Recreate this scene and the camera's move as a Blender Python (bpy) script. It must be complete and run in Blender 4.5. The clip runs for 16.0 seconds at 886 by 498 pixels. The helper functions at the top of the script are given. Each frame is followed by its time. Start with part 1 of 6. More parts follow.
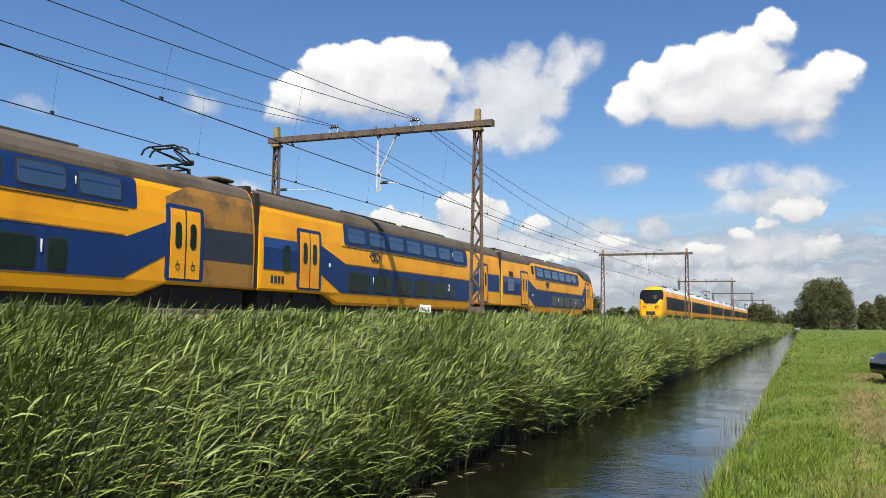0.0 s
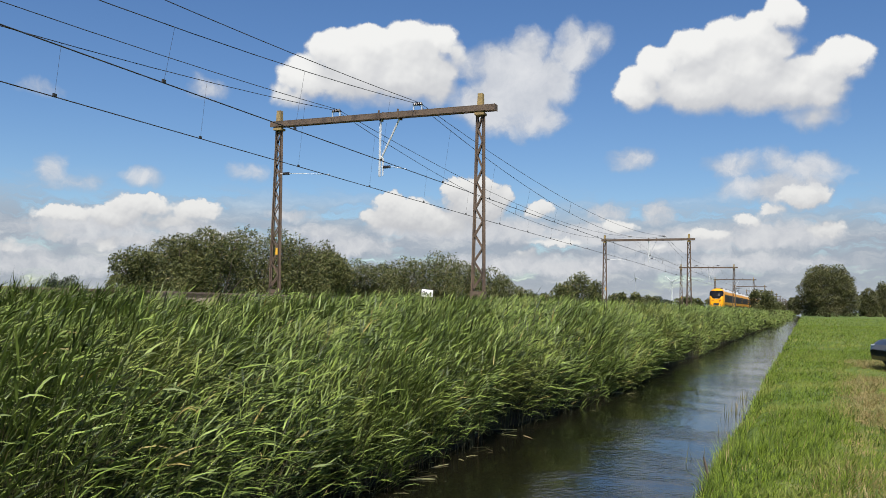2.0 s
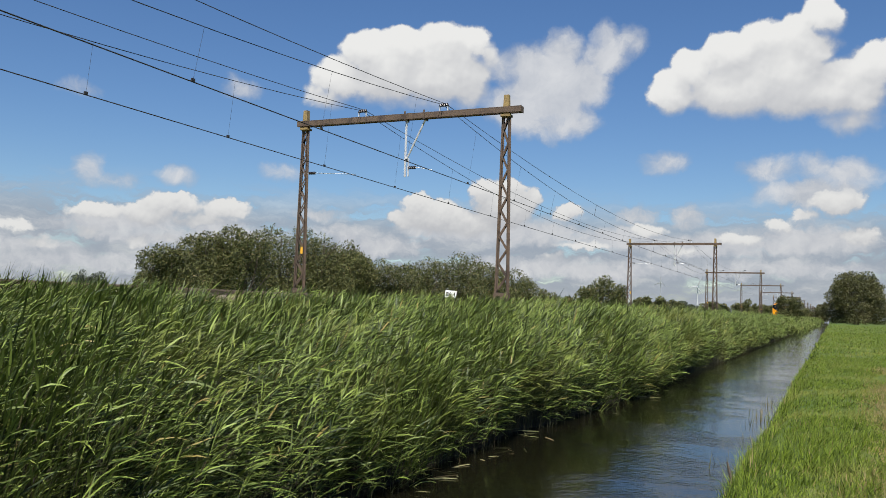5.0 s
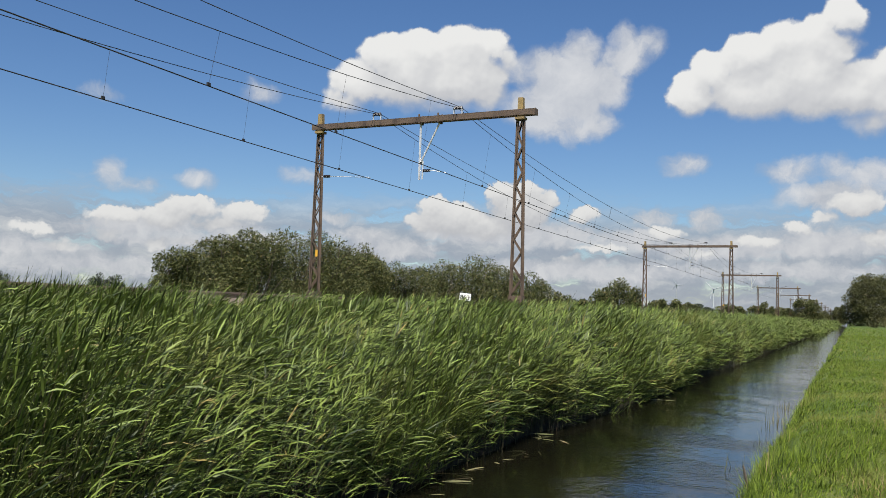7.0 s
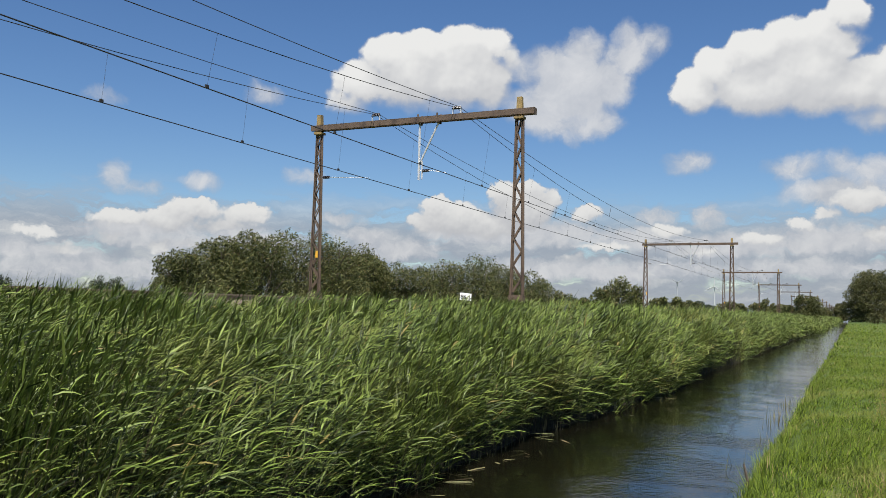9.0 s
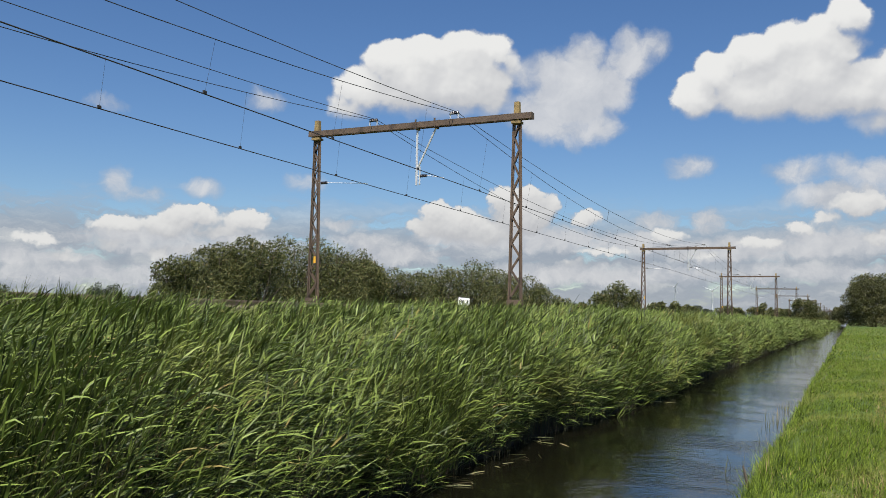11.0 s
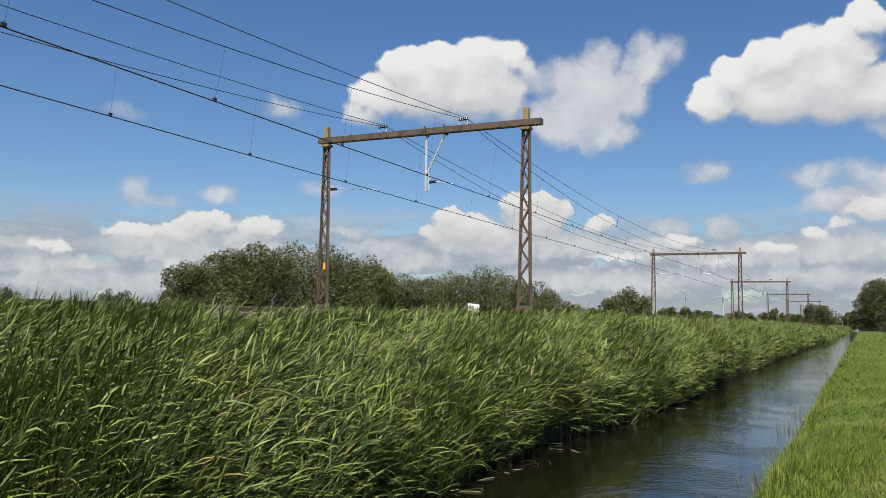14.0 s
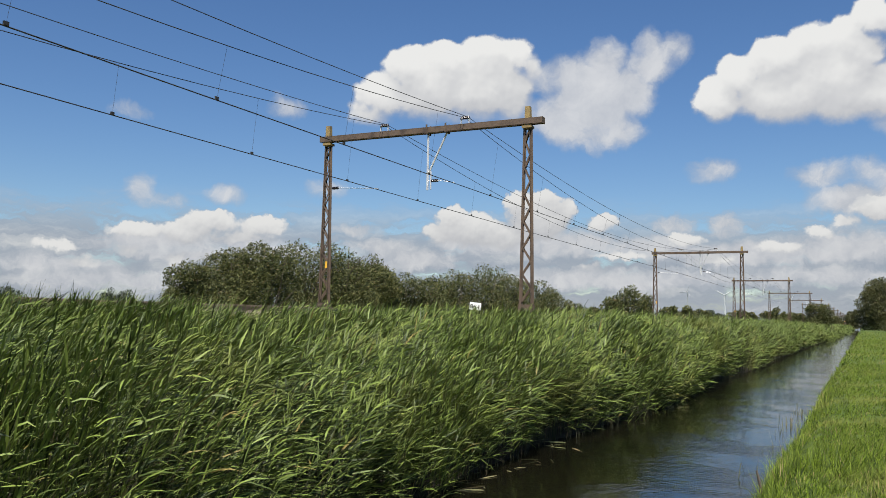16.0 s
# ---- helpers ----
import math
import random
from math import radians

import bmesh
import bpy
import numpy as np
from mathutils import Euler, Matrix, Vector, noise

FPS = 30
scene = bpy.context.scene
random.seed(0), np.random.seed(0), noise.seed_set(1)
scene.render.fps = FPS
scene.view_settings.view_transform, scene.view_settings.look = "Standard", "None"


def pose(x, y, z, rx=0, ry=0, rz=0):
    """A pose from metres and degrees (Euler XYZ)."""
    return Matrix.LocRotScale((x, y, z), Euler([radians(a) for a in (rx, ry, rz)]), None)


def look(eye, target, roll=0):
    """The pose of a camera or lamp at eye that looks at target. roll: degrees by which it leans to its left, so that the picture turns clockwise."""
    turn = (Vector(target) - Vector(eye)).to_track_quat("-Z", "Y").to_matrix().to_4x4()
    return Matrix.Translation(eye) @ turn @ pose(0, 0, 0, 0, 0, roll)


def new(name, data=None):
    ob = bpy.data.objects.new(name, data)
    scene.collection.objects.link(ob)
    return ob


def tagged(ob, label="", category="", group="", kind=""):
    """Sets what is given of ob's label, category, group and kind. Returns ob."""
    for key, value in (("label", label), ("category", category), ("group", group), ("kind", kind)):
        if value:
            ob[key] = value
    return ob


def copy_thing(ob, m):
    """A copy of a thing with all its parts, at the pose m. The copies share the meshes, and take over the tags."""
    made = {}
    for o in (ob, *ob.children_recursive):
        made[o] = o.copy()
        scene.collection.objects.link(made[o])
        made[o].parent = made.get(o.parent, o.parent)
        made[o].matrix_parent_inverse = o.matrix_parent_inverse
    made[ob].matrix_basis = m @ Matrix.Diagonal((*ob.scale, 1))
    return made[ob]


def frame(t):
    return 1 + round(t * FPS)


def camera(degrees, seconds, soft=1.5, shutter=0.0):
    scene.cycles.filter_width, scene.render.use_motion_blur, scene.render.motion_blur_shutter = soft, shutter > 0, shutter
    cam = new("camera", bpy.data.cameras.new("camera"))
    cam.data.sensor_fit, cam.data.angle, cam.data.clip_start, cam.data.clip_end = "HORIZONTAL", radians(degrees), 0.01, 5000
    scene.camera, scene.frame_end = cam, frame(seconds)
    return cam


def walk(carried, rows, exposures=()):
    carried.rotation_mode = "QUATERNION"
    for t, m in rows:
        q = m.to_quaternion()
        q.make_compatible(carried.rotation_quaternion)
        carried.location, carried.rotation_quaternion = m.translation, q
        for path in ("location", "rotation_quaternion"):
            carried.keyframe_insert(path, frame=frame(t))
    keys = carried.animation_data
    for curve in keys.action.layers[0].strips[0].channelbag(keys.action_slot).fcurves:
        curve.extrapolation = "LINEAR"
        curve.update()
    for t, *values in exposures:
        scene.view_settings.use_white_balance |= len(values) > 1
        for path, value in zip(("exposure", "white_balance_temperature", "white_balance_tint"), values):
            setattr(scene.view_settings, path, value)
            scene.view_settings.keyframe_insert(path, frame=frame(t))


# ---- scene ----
# The place: a ditch and a reed bed beside a double-track electric railway in flat country.
# x runs across the line (the railway lies at negative x), y along it, z = 0 is the water.
EYE_Z = 2.05
RAIL_Z = 2.31
NEAR_X, FAR_X = -15.9, -19.9
PORTAL_Y, SPAN = 33.72, 72.0


def gaze(x, y, z, yaw, pitch, roll):
    """A camera pose: yaw to the left of the line's direction, pitch up, roll, in degrees."""
    a, b = radians(yaw), radians(pitch)
    way = Vector((-math.sin(a) * math.cos(b), math.cos(a) * math.cos(b), math.sin(b)))
    eye = Vector((x, y, z))
    return look(eye, eye + way, roll)


cam = camera(55.01, 16.0, soft=0.8)
walk(cam, [
    (0, gaze(0.004, 0.024, 2.079, 22.859, 4.798, 0.684)),
    (0.5, gaze(0.003, 0.023, 2.077, 22.833, 4.295, 0.656)),
    (1, gaze(0.004, 0.020, 2.074, 22.797, 3.946, 0.760)),
    (1.5, gaze(0.006, 0.015, 2.073, 22.778, 3.732, 0.890)),
    (2, gaze(0.010, 0.008, 2.071, 22.990, 3.774, 0.978)),
    (2.5, gaze(0.014, 0.002, 2.070, 23.151, 3.810, 1.190)),
    (3, gaze(0.015, -0.001, 2.067, 23.456, 3.838, 1.484)),
    (3.5, gaze(0.015, -0.002, 2.063, 23.873, 3.852, 1.712)),
    (4, gaze(0.014, -0.001, 2.057, 24.061, 3.813, 1.810)),
    (6.5, gaze(0.024, -0.026, 2.049, 25.519, 3.958, 1.824)),
    (7, gaze(0.027, -0.023, 2.052, 25.606, 3.987, 1.842)),
    (7.5, gaze(0.033, -0.020, 2.056, 25.619, 4.114, 1.741)),
    (8, gaze(0.039, -0.017, 2.060, 25.662, 4.060, 1.570)),
    (8.5, gaze(0.043, -0.012, 2.062, 25.659, 4.014, 1.498)),
    (9, gaze(0.046, -0.006, 2.064, 25.648, 3.968, 1.344)),
    (11.5, gaze(0.043, -0.032, 2.039, 25.559, 4.461, 1.052)),
    (12, gaze(0.045, -0.033, 2.040, 25.721, 4.565, 0.984)),
    (12.5, gaze(0.048, -0.033, 2.042, 25.777, 4.605, 0.966)),
    (13, gaze(0.051, -0.033, 2.043, 25.814, 4.627, 1.019)),
    (13.5, gaze(0.051, -0.033, 2.043, 26.056, 4.676, 1.019)),
    (14, gaze(0.048, -0.033, 2.041, 26.151, 4.728, 1.011)),
    (14.5, gaze(0.042, -0.034, 2.039, 26.110, 4.737, 1.004)),
    (15, gaze(0.040, -0.035, 2.038, 26.165, 4.782, 0.972)),
    (15.5, gaze(0.041, -0.037, 2.036, 26.157, 4.734, 1.013)),
    (16, gaze(0.044, -0.041, 2.034, 26.256, 4.655, 1.012)),
], exposures=[(0, 1.02), (0.5, 0.98), (1.0, 0.92), (1.5, 0.88), (2.5, 0.78), (3.5, 0.74), (7.0, 0.72), (16.0, 0.72)])

# ---- light ----
SUN_AZ, SUN_EL = 158.0, 55.0
world = bpy.data.worlds.new("sky")
scene.world = world
world.use_nodes = True
wn, wl = world.node_tree.nodes, world.node_tree.links
sky = wn.new("ShaderNodeTexSky")
sky.sky_type = "NISHITA"
sky.sun_disc = False
sky.sun_elevation, sky.sun_rotation = radians(SUN_EL), radians(SUN_AZ)
sky.air_density, sky.dust_density, sky.ozone_density = 1.1, 0.25, 6.2
wn["Background"].inputs["Strength"].default_value = 0.06
sat = wn.new("ShaderNodeHueSaturation")
sat.inputs["Saturation"].default_value, sat.inputs["Hue"].default_value = 1.12, 0.506
wl.new(sky.outputs["Color"], sat.inputs["Color"])
wl.new(sat.outputs[0], wn["Background"].inputs["Color"])

sun_data = bpy.data.lights.new("sun", "SUN")
sun_data.energy, sun_data.angle, sun_data.color = 5.0, radians(0.53), (1.0, 0.95, 0.87)
sun = new("sun", sun_data)
to_sun = Vector((math.sin(radians(SUN_AZ)) * math.cos(radians(SUN_EL)), math.cos(radians(SUN_AZ)) * math.cos(radians(SUN_EL)), math.sin(radians(SUN_EL))))
sun.matrix_world = look(to_sun * 100, (0, 0, 0))


# ---- materials ----
def node_material(name):
    m = bpy.data.materials.new(name)
    m.use_nodes = True
    return m, m.node_tree.nodes, m.node_tree.links, m.node_tree.nodes["Principled BSDF"]


def mix_colour(nodes, links, fac, a, b, mode="MIX"):
    n = nodes.new("ShaderNodeMix")
    n.data_type, n.blend_type = "RGBA", mode
    for key, value in ((0, fac), (6, a), (7, b)):
        if isinstance(value, (tuple, float, int)):
            n.inputs[key].default_value = (*value, 1) if isinstance(value, tuple) else value
        else:
            links.new(value, n.inputs[key])
    return n.outputs[2]


def noise_node(nodes, links, scale, detail=4.0, rough=0.6, vector=None, dist=0.0):
    n = nodes.new("ShaderNodeTexNoise")
    n.inputs["Scale"].default_value, n.inputs["Detail"].default_value = scale, detail
    n.inputs["Roughness"].default_value, n.inputs["Distortion"].default_value = rough, dist
    if vector is not None:
        links.new(vector, n.inputs["Vector"])
    return n


def ramp(nodes, links, value, lo, hi):
    n = nodes.new("ShaderNodeMapRange")
    n.interpolation_type = "SMOOTHSTEP"
    n.inputs[1].default_value, n.inputs[2].default_value = lo, hi
    links.new(value, n.inputs[0])
    return n.outputs[0]


def plain(name, colour, rough=0.5, metal=0.0, other=None, scale=3.0, fine=60.0, amount=0.5, bump=0.05, coat=0.0, spread=0.0):
    """A surface with two scales of variation: broad stains towards `other` and a fine grain with relief."""
    m, n, l, b = node_material(name)
    tc = n.new("ShaderNodeTexCoord")
    broad = noise_node(n, l, scale, 5, 0.65, tc.outputs["Object"])
    grain = noise_node(n, l, fine, 3, 0.6, tc.outputs["Object"])
    other = other or tuple(c * 0.72 for c in colour)
    col = mix_colour(n, l, ramp(n, l, broad.outputs[0], 0.42, 0.72), colour, other)
    dark = mix_colour(n, l, ramp(n, l, grain.outputs[0], 0.35, 0.8), (1.0, 1.0, 1.0), (1 - 0.5 * amount,) * 3)
    col = mix_colour(n, l, 1.0, col, dark, "MULTIPLY")
    if spread:
        info = n.new("ShaderNodeObjectInfo")
        hsv = n.new("ShaderNodeHueSaturation")
        mr = n.new("ShaderNodeMapRange")
        mr.inputs[3].default_value, mr.inputs[4].default_value = 1 - spread, 1 + spread
        l.new(info.outputs["Random"], mr.inputs[0])
        l.new(mr.outputs[0], hsv.inputs["Value"])
        l.new(col, hsv.inputs["Color"])
        col = hsv.outputs[0]
    l.new(col, b.inputs["Base Color"])
    b.inputs["Metallic"].default_value = metal
    rr = n.new("ShaderNodeMapRange")
    rr.inputs[3].default_value, rr.inputs[4].default_value = max(rough - 0.1, 0.02), min(rough + 0.12, 1)
    l.new(broad.outputs[0], rr.inputs[0])
    l.new(rr.outputs[0], b.inputs["Roughness"])
    b.inputs["Coat Weight"].default_value = coat
    if bump:
        bn = n.new("ShaderNodeBump")
        bn.inputs["Strength"].default_value, bn.inputs["Distance"].default_value = bump, 0.02
        l.new(grain.outputs[0], bn.inputs["Height"])
        l.new(bn.outputs[0], b.inputs["Normal"])
    return m


def leaf_material(name, dark, light, dry, dry_part=0.08, patch=0.35, gloss=0.45, through_part=0.35):
    """Leaves: each blade has its own tint, some are dry, broad patches differ; light passes through."""
    m, n, l, b = node_material(name)
    geo = n.new("ShaderNodeNewGeometry")
    tc = n.new("ShaderNodeTexCoord")
    col = mix_colour(n, l, geo.outputs["Random Per Island"], dark, light)
    broad = noise_node(n, l, patch, 3, 0.6, tc.outputs["Object"])
    col = mix_colour(n, l, ramp(n, l, broad.outputs[0], 0.5, 0.75), col, mix_colour(n, l, 0.5, light, dry))
    wn_ = n.new("ShaderNodeTexWhiteNoise")
    wn_.noise_dimensions = "1D"
    l.new(geo.outputs["Random Per Island"], wn_.inputs["W"])
    is_dry = n.new("ShaderNodeMath")
    is_dry.operation = "LESS_THAN"
    is_dry.inputs[1].default_value = dry_part
    l.new(wn_.outputs["Value"], is_dry.inputs[0])
    col = mix_colour(n, l, is_dry.outputs[0], col, dry)
    grain = noise_node(n, l, 25.0, 3, 0.6, tc.outputs["Object"])
    tint = mix_colour(n, l, grain.outputs[0], (0.75, 0.78, 0.7), (1.15, 1.12, 1.1))
    col = mix_colour(n, l, 1.0, col, tint, "MULTIPLY")
    l.new(col, b.inputs["Base Color"])
    b.inputs["Roughness"].default_value = gloss
    b.inputs["Specular IOR Level"].default_value = 0.35
    tr = n.new("ShaderNodeBsdfTranslucent")
    l.new(col, tr.inputs["Color"])
    mx = n.new("ShaderNodeMixShader")
    mx.inputs[0].default_value = through_part
    l.new(b.outputs[0], mx.inputs[1])
    l.new(tr.outputs[0], mx.inputs[2])
    l.new(mx.outputs[0], n["Material Output"].inputs["Surface"])
    return m


def water_material():
    """Dark still water; gusts raise small ripples in patches, the lee of the reeds stays calm."""
    m, n, l, b = node_material("ditch_water")
    tc = n.new("ShaderNodeTexCoord")
    mp = n.new("ShaderNodeMapping")
    mp.inputs["Scale"].default_value = (0.8, 1.0, 1.0)
    mp.inputs["Rotation"].default_value = (0, 0, radians(-30))
    l.new(tc.outputs["Object"], mp.inputs["Vector"])
    small = noise_node(n, l, 11.0, 4, 0.55, mp.outputs[0], 0.6)
    swell = noise_node(n, l, 1.6, 2, 0.5, mp.outputs[0])
    gust = noise_node(n, l, 0.55, 4, 0.6, mp.outputs[0], 0.8)
    sep = n.new("ShaderNodeSeparateXYZ")
    l.new(tc.outputs["Object"], sep.inputs[0])
    open_water = ramp(n, l, sep.outputs[0], -4.4, -3.6)
    patch = n.new("ShaderNodeMath")
    patch.operation = "MULTIPLY"
    l.new(ramp(n, l, gust.outputs[0], 0.42, 0.66), patch.inputs[0])
    l.new(open_water, patch.inputs[1])
    power = n.new("ShaderNodeMath")
    power.operation = "MULTIPLY_ADD"
    power.inputs[1].default_value, power.inputs[2].default_value = 0.8, 0.2
    l.new(patch.outputs[0], power.inputs[0])
    mul = n.new("ShaderNodeMath")
    mul.operation = "MULTIPLY"
    l.new(small.outputs[0], mul.inputs[0])
    l.new(power.outputs[0], mul.inputs[1])
    add = n.new("ShaderNodeMath")
    add.operation = "MULTIPLY_ADD"
    add.inputs[1].default_value = 0.06
    l.new(swell.outputs[0], add.inputs[0])
    l.new(mul.outputs[0], add.inputs[2])
    bn = n.new("ShaderNodeBump")
    bn.inputs["Strength"].default_value, bn.inputs["Distance"].default_value = 0.3, 0.04
    l.new(add.outputs[0], bn.inputs["Height"])
    l.new(bn.outputs[0], b.inputs["Normal"])
    murk = noise_node(n, l, 0.6, 3, 0.5, tc.outputs["Object"])
    l.new(mix_colour(n, l, murk.outputs[0], (0.0025, 0.003, 0.002), (0.008, 0.007, 0.0035)), b.inputs["Base Color"])
    b.inputs["Roughness"].default_value, b.inputs["IOR"].default_value = 0.02, 1.33
    return m


def ground_material():
    m, n, l, b = node_material("meadow")
    tc = n.new("ShaderNodeTexCoord")
    broad = noise_node(n, l, 0.12, 4, 0.6, tc.outputs["Object"])
    mid = noise_node(n, l, 1.1, 5, 0.65, tc.outputs["Object"])
    fine = noise_node(n, l, 24.0, 4, 0.7, tc.outputs["Object"])
    col = mix_colour(n, l, ramp(n, l, broad.outputs[0], 0.35, 0.7), (0.058, 0.1, 0.018), (0.095, 0.126, 0.028))
    col = mix_colour(n, l, ramp(n, l, mid.outputs[0], 0.52, 0.8), col, (0.22, 0.2, 0.09))
    # mown, dried-out strip beside the bank
    sep0 = n.new("ShaderNodeSeparateXYZ")
    l.new(tc.outputs["Object"], sep0.inputs[0])
    across = n.new("ShaderNodeMath")
    across.operation = "MULTIPLY_ADD"
    across.inputs[1].default_value = -0.05
    l.new(sep0.outputs[1], across.inputs[0])
    l.new(sep0.outputs[0], across.inputs[2])
    strip = n.new("ShaderNodeMath")
    strip.operation = "MULTIPLY"
    l.new(ramp(n, l, across.outputs[0], -0.4, 0.0), strip.inputs[0])
    l.new(ramp(n, l, mid.outputs[0], 0.43, 0.62), strip.inputs[1])
    end = n.new("ShaderNodeMapRange")
    end.inputs[1].default_value, end.inputs[2].default_value, end.inputs[3].default_value, end.inputs[4].default_value = 22.0, 34.0, 1.0, 0.0
    l.new(sep0.outputs[1], end.inputs[0])
    strip2 = n.new("ShaderNodeMath")
    strip2.operation = "MULTIPLY"
    l.new(strip.outputs[0], strip2.inputs[0])
    l.new(end.outputs[0], strip2.inputs[1])
    col = mix_colour(n, l, strip2.outputs[0], col, (0.26, 0.19, 0.085))
    # dark mud and leaf litter under the reeds
    sep = n.new("ShaderNodeSeparateXYZ")
    l.new(tc.outputs["Object"], sep.inputs[0])
    marsh = n.new("ShaderNodeMath")
    marsh.operation = "MULTIPLY"
    l.new(ramp(n, l, sep.outputs[0], -10.2, -9.0), marsh.inputs[0])
    flip = n.new("ShaderNodeMapRange")
    flip.inputs[1].default_value, flip.inputs[2].default_value, flip.inputs[3].default_value, flip.inputs[4].default_value = -3.0, -2.6, 1.0, 0.0
    l.new(sep.outputs[0], flip.inputs[0])
    l.new(flip.outputs[0], marsh.inputs[1])
    col = mix_colour(n, l, marsh.outputs[0], col, (0.02, 0.016, 0.01))
    tint = mix_colour(n, l, fine.outputs[0], (0.45, 0.5, 0.4), (1.35, 1.3, 1.2))
    col = mix_colour(n, l, 0.8, col, tint, "MULTIPLY")
    l.new(col, b.inputs["Base Color"])
    b.inputs["Roughness"].default_value = 0.85
    b.inputs["Specular IOR Level"].default_value = 0.2
    bn = n.new("ShaderNodeBump")
    bn.inputs["Strength"].default_value, bn.inputs["Distance"].default_value = 0.6, 0.06
    l.new(fine.outputs[0], bn.inputs["Height"])
    l.new(bn.outputs[0], b.inputs["Normal"])
    return m


M_GROUND = ground_material()
M_WATER = water_material()
M_REED = leaf_material("reed_leaf", (0.009, 0.019, 0.003), (0.178, 0.237, 0.046), (0.2, 0.16, 0.05), 0.015, 0.45, 0.55, 0.09)
# stalk colour holds the shade low in the bed, far below the leaves' tone
M_STALK = leaf_material("shaded_reed_stalk", (0.01, 0.013, 0.004), (0.04, 0.042, 0.014), (0.06, 0.045, 0.02), 0.1, 0.5, 0.7, 0.0)
M_PLUME = leaf_material("reed_plume", (0.13, 0.14, 0.06), (0.24, 0.22, 0.11), (0.3, 0.24, 0.13), 0.2)
M_GRASS = leaf_material("grass_blade", (0.012, 0.032, 0.002), (0.2, 0.28, 0.02), (0.33, 0.26, 0.12), 0.03, 0.3, 0.65)
M_STRAW = leaf_material("dry_grass_blade", (0.2, 0.15, 0.06), (0.38, 0.29, 0.13), (0.14, 0.17, 0.05), 0.25, 0.5)
M_WILLOW = leaf_material("willow_leaf", (0.022, 0.032, 0.008), (0.13, 0.135, 0.042), (0.15, 0.12, 0.05), 0.05, 0.3, 0.65, 0.2)
M_POPLAR = leaf_material("poplar_leaf", (0.045, 0.052, 0.02), (0.14, 0.14, 0.055), (0.13, 0.1, 0.05), 0.05, 0.1)
# far foliage: haze mixed into the greens, greyer and flatter than near leaves
M_FAR_LEAF = leaf_material("hazed_distant_leaf", (0.045, 0.06, 0.045), (0.085, 0.1, 0.07), (0.13, 0.13, 0.09), 0.05, 0.05)
M_BARK = plain("bark", (0.09, 0.07, 0.05), 0.9, 0, None, 2, 20, 0.9, 0.5)
M_STEEL = plain("weathered_brown_steel", (0.105, 0.072, 0.05), 0.8, 0.1, (0.05, 0.034, 0.026), 2.2, 30, 0.8, 0.25)
M_CAP = plain("lichened_mast_cap", (0.24, 0.17, 0.065), 0.85, 0.0, (0.14, 0.1, 0.05), 3, 30, 0.7, 0.25)
M_GALV = plain("galvanised_steel", (0.62, 0.63, 0.64), 0.45, 0.5, (0.5, 0.5, 0.5), 4, 60, 0.3, 0.05)
M_INSUL = plain("dark_insulator", (0.025, 0.02, 0.02), 0.3, 0.0, None, 5, 40, 0.3, 0.0)
M_WIRE = plain("wire_dark_copper", (0.035, 0.032, 0.03), 0.55, 0.3, None, 0.4, 10, 0.3, 0.0)
M_BALLAST = plain("ballast_stone", (0.16, 0.12, 0.09), 0.95, 0, (0.08, 0.058, 0.042), 1.0, 18, 0.9, 0.9)
M_SLEEPER = plain("concrete_sleeper", (0.22, 0.19, 0.16), 0.9, 0, None, 2, 30, 0.6, 0.3, spread=0.15)
M_RAIL = plain("rusty_rail", (0.27, 0.2, 0.16), 0.6, 0.4, (0.1, 0.06, 0.04), 0.5, 20, 0.5, 0.1)
M_CONC = plain("weathered_concrete", (0.33, 0.29, 0.24), 0.9, 0, None, 2, 30, 0.6, 0.3)
M_YELLOW = plain("train_yellow_paint", (0.74, 0.315, 0.005), 0.45, 0, (0.6, 0.24, 0.007), 0.5, 25, 0.12, 0.0, 0.05)
M_BLUE = plain("train_blue_paint", (0.006, 0.028, 0.115), 0.5, 0, (0.005, 0.02, 0.08), 0.5, 25, 0.15, 0.0, 0.05)
# lighter blue for the window bars and for painted sky sheen
M_BLUE2 = plain("train_light_blue_paint_and_sheen", (0.016, 0.05, 0.18), 0.32, 0, (0.012, 0.04, 0.14), 0.5, 25, 0.15, 0.0, 0.05)
M_ROOF = plain("sooty_train_roof", (0.07, 0.053, 0.036), 0.9, 0, (0.035, 0.025, 0.017), 0.6, 12, 0.5, 0.1)
M_GRIME = plain("grimy_yellow_paint", (0.30, 0.14, 0.02), 0.6, 0, (0.1, 0.06, 0.025), 0.9, 12, 0.5, 0.05)
M_UNDER = plain("underframe_black", (0.012, 0.011, 0.01), 0.85, 0.1, (0.026, 0.02, 0.015), 1.5, 20, 0.6, 0.1)
M_RUBBER = plain("black_rubber", (0.018, 0.018, 0.018), 0.7, 0, None, 3, 40, 0.4, 0.05)
M_PANE = plain("tinted_window_glass", (0.006, 0.016, 0.01), 0.1, 0, (0.014, 0.03, 0.02), 0.4, 4, 0.2, 0.0)
M_PANE.node_tree.nodes["Principled BSDF"].inputs["Specular IOR Level"].default_value = 0.12
# blue base colour carries part of the sky's reflection in these panes
M_PANE_UP = plain("upper_deck_sky_tinted_glass", (0.025, 0.05, 0.1), 0.14, 0, (0.035, 0.065, 0.12), 0.4, 4, 0.2, 0.0)
M_PANE_UP.node_tree.nodes["Principled BSDF"].inputs["Specular IOR Level"].default_value = 1.0
for m_ in (M_YELLOW, M_BLUE, M_BLUE2):
    m_.node_tree.nodes["Principled BSDF"].inputs["Specular IOR Level"].default_value = 0.25
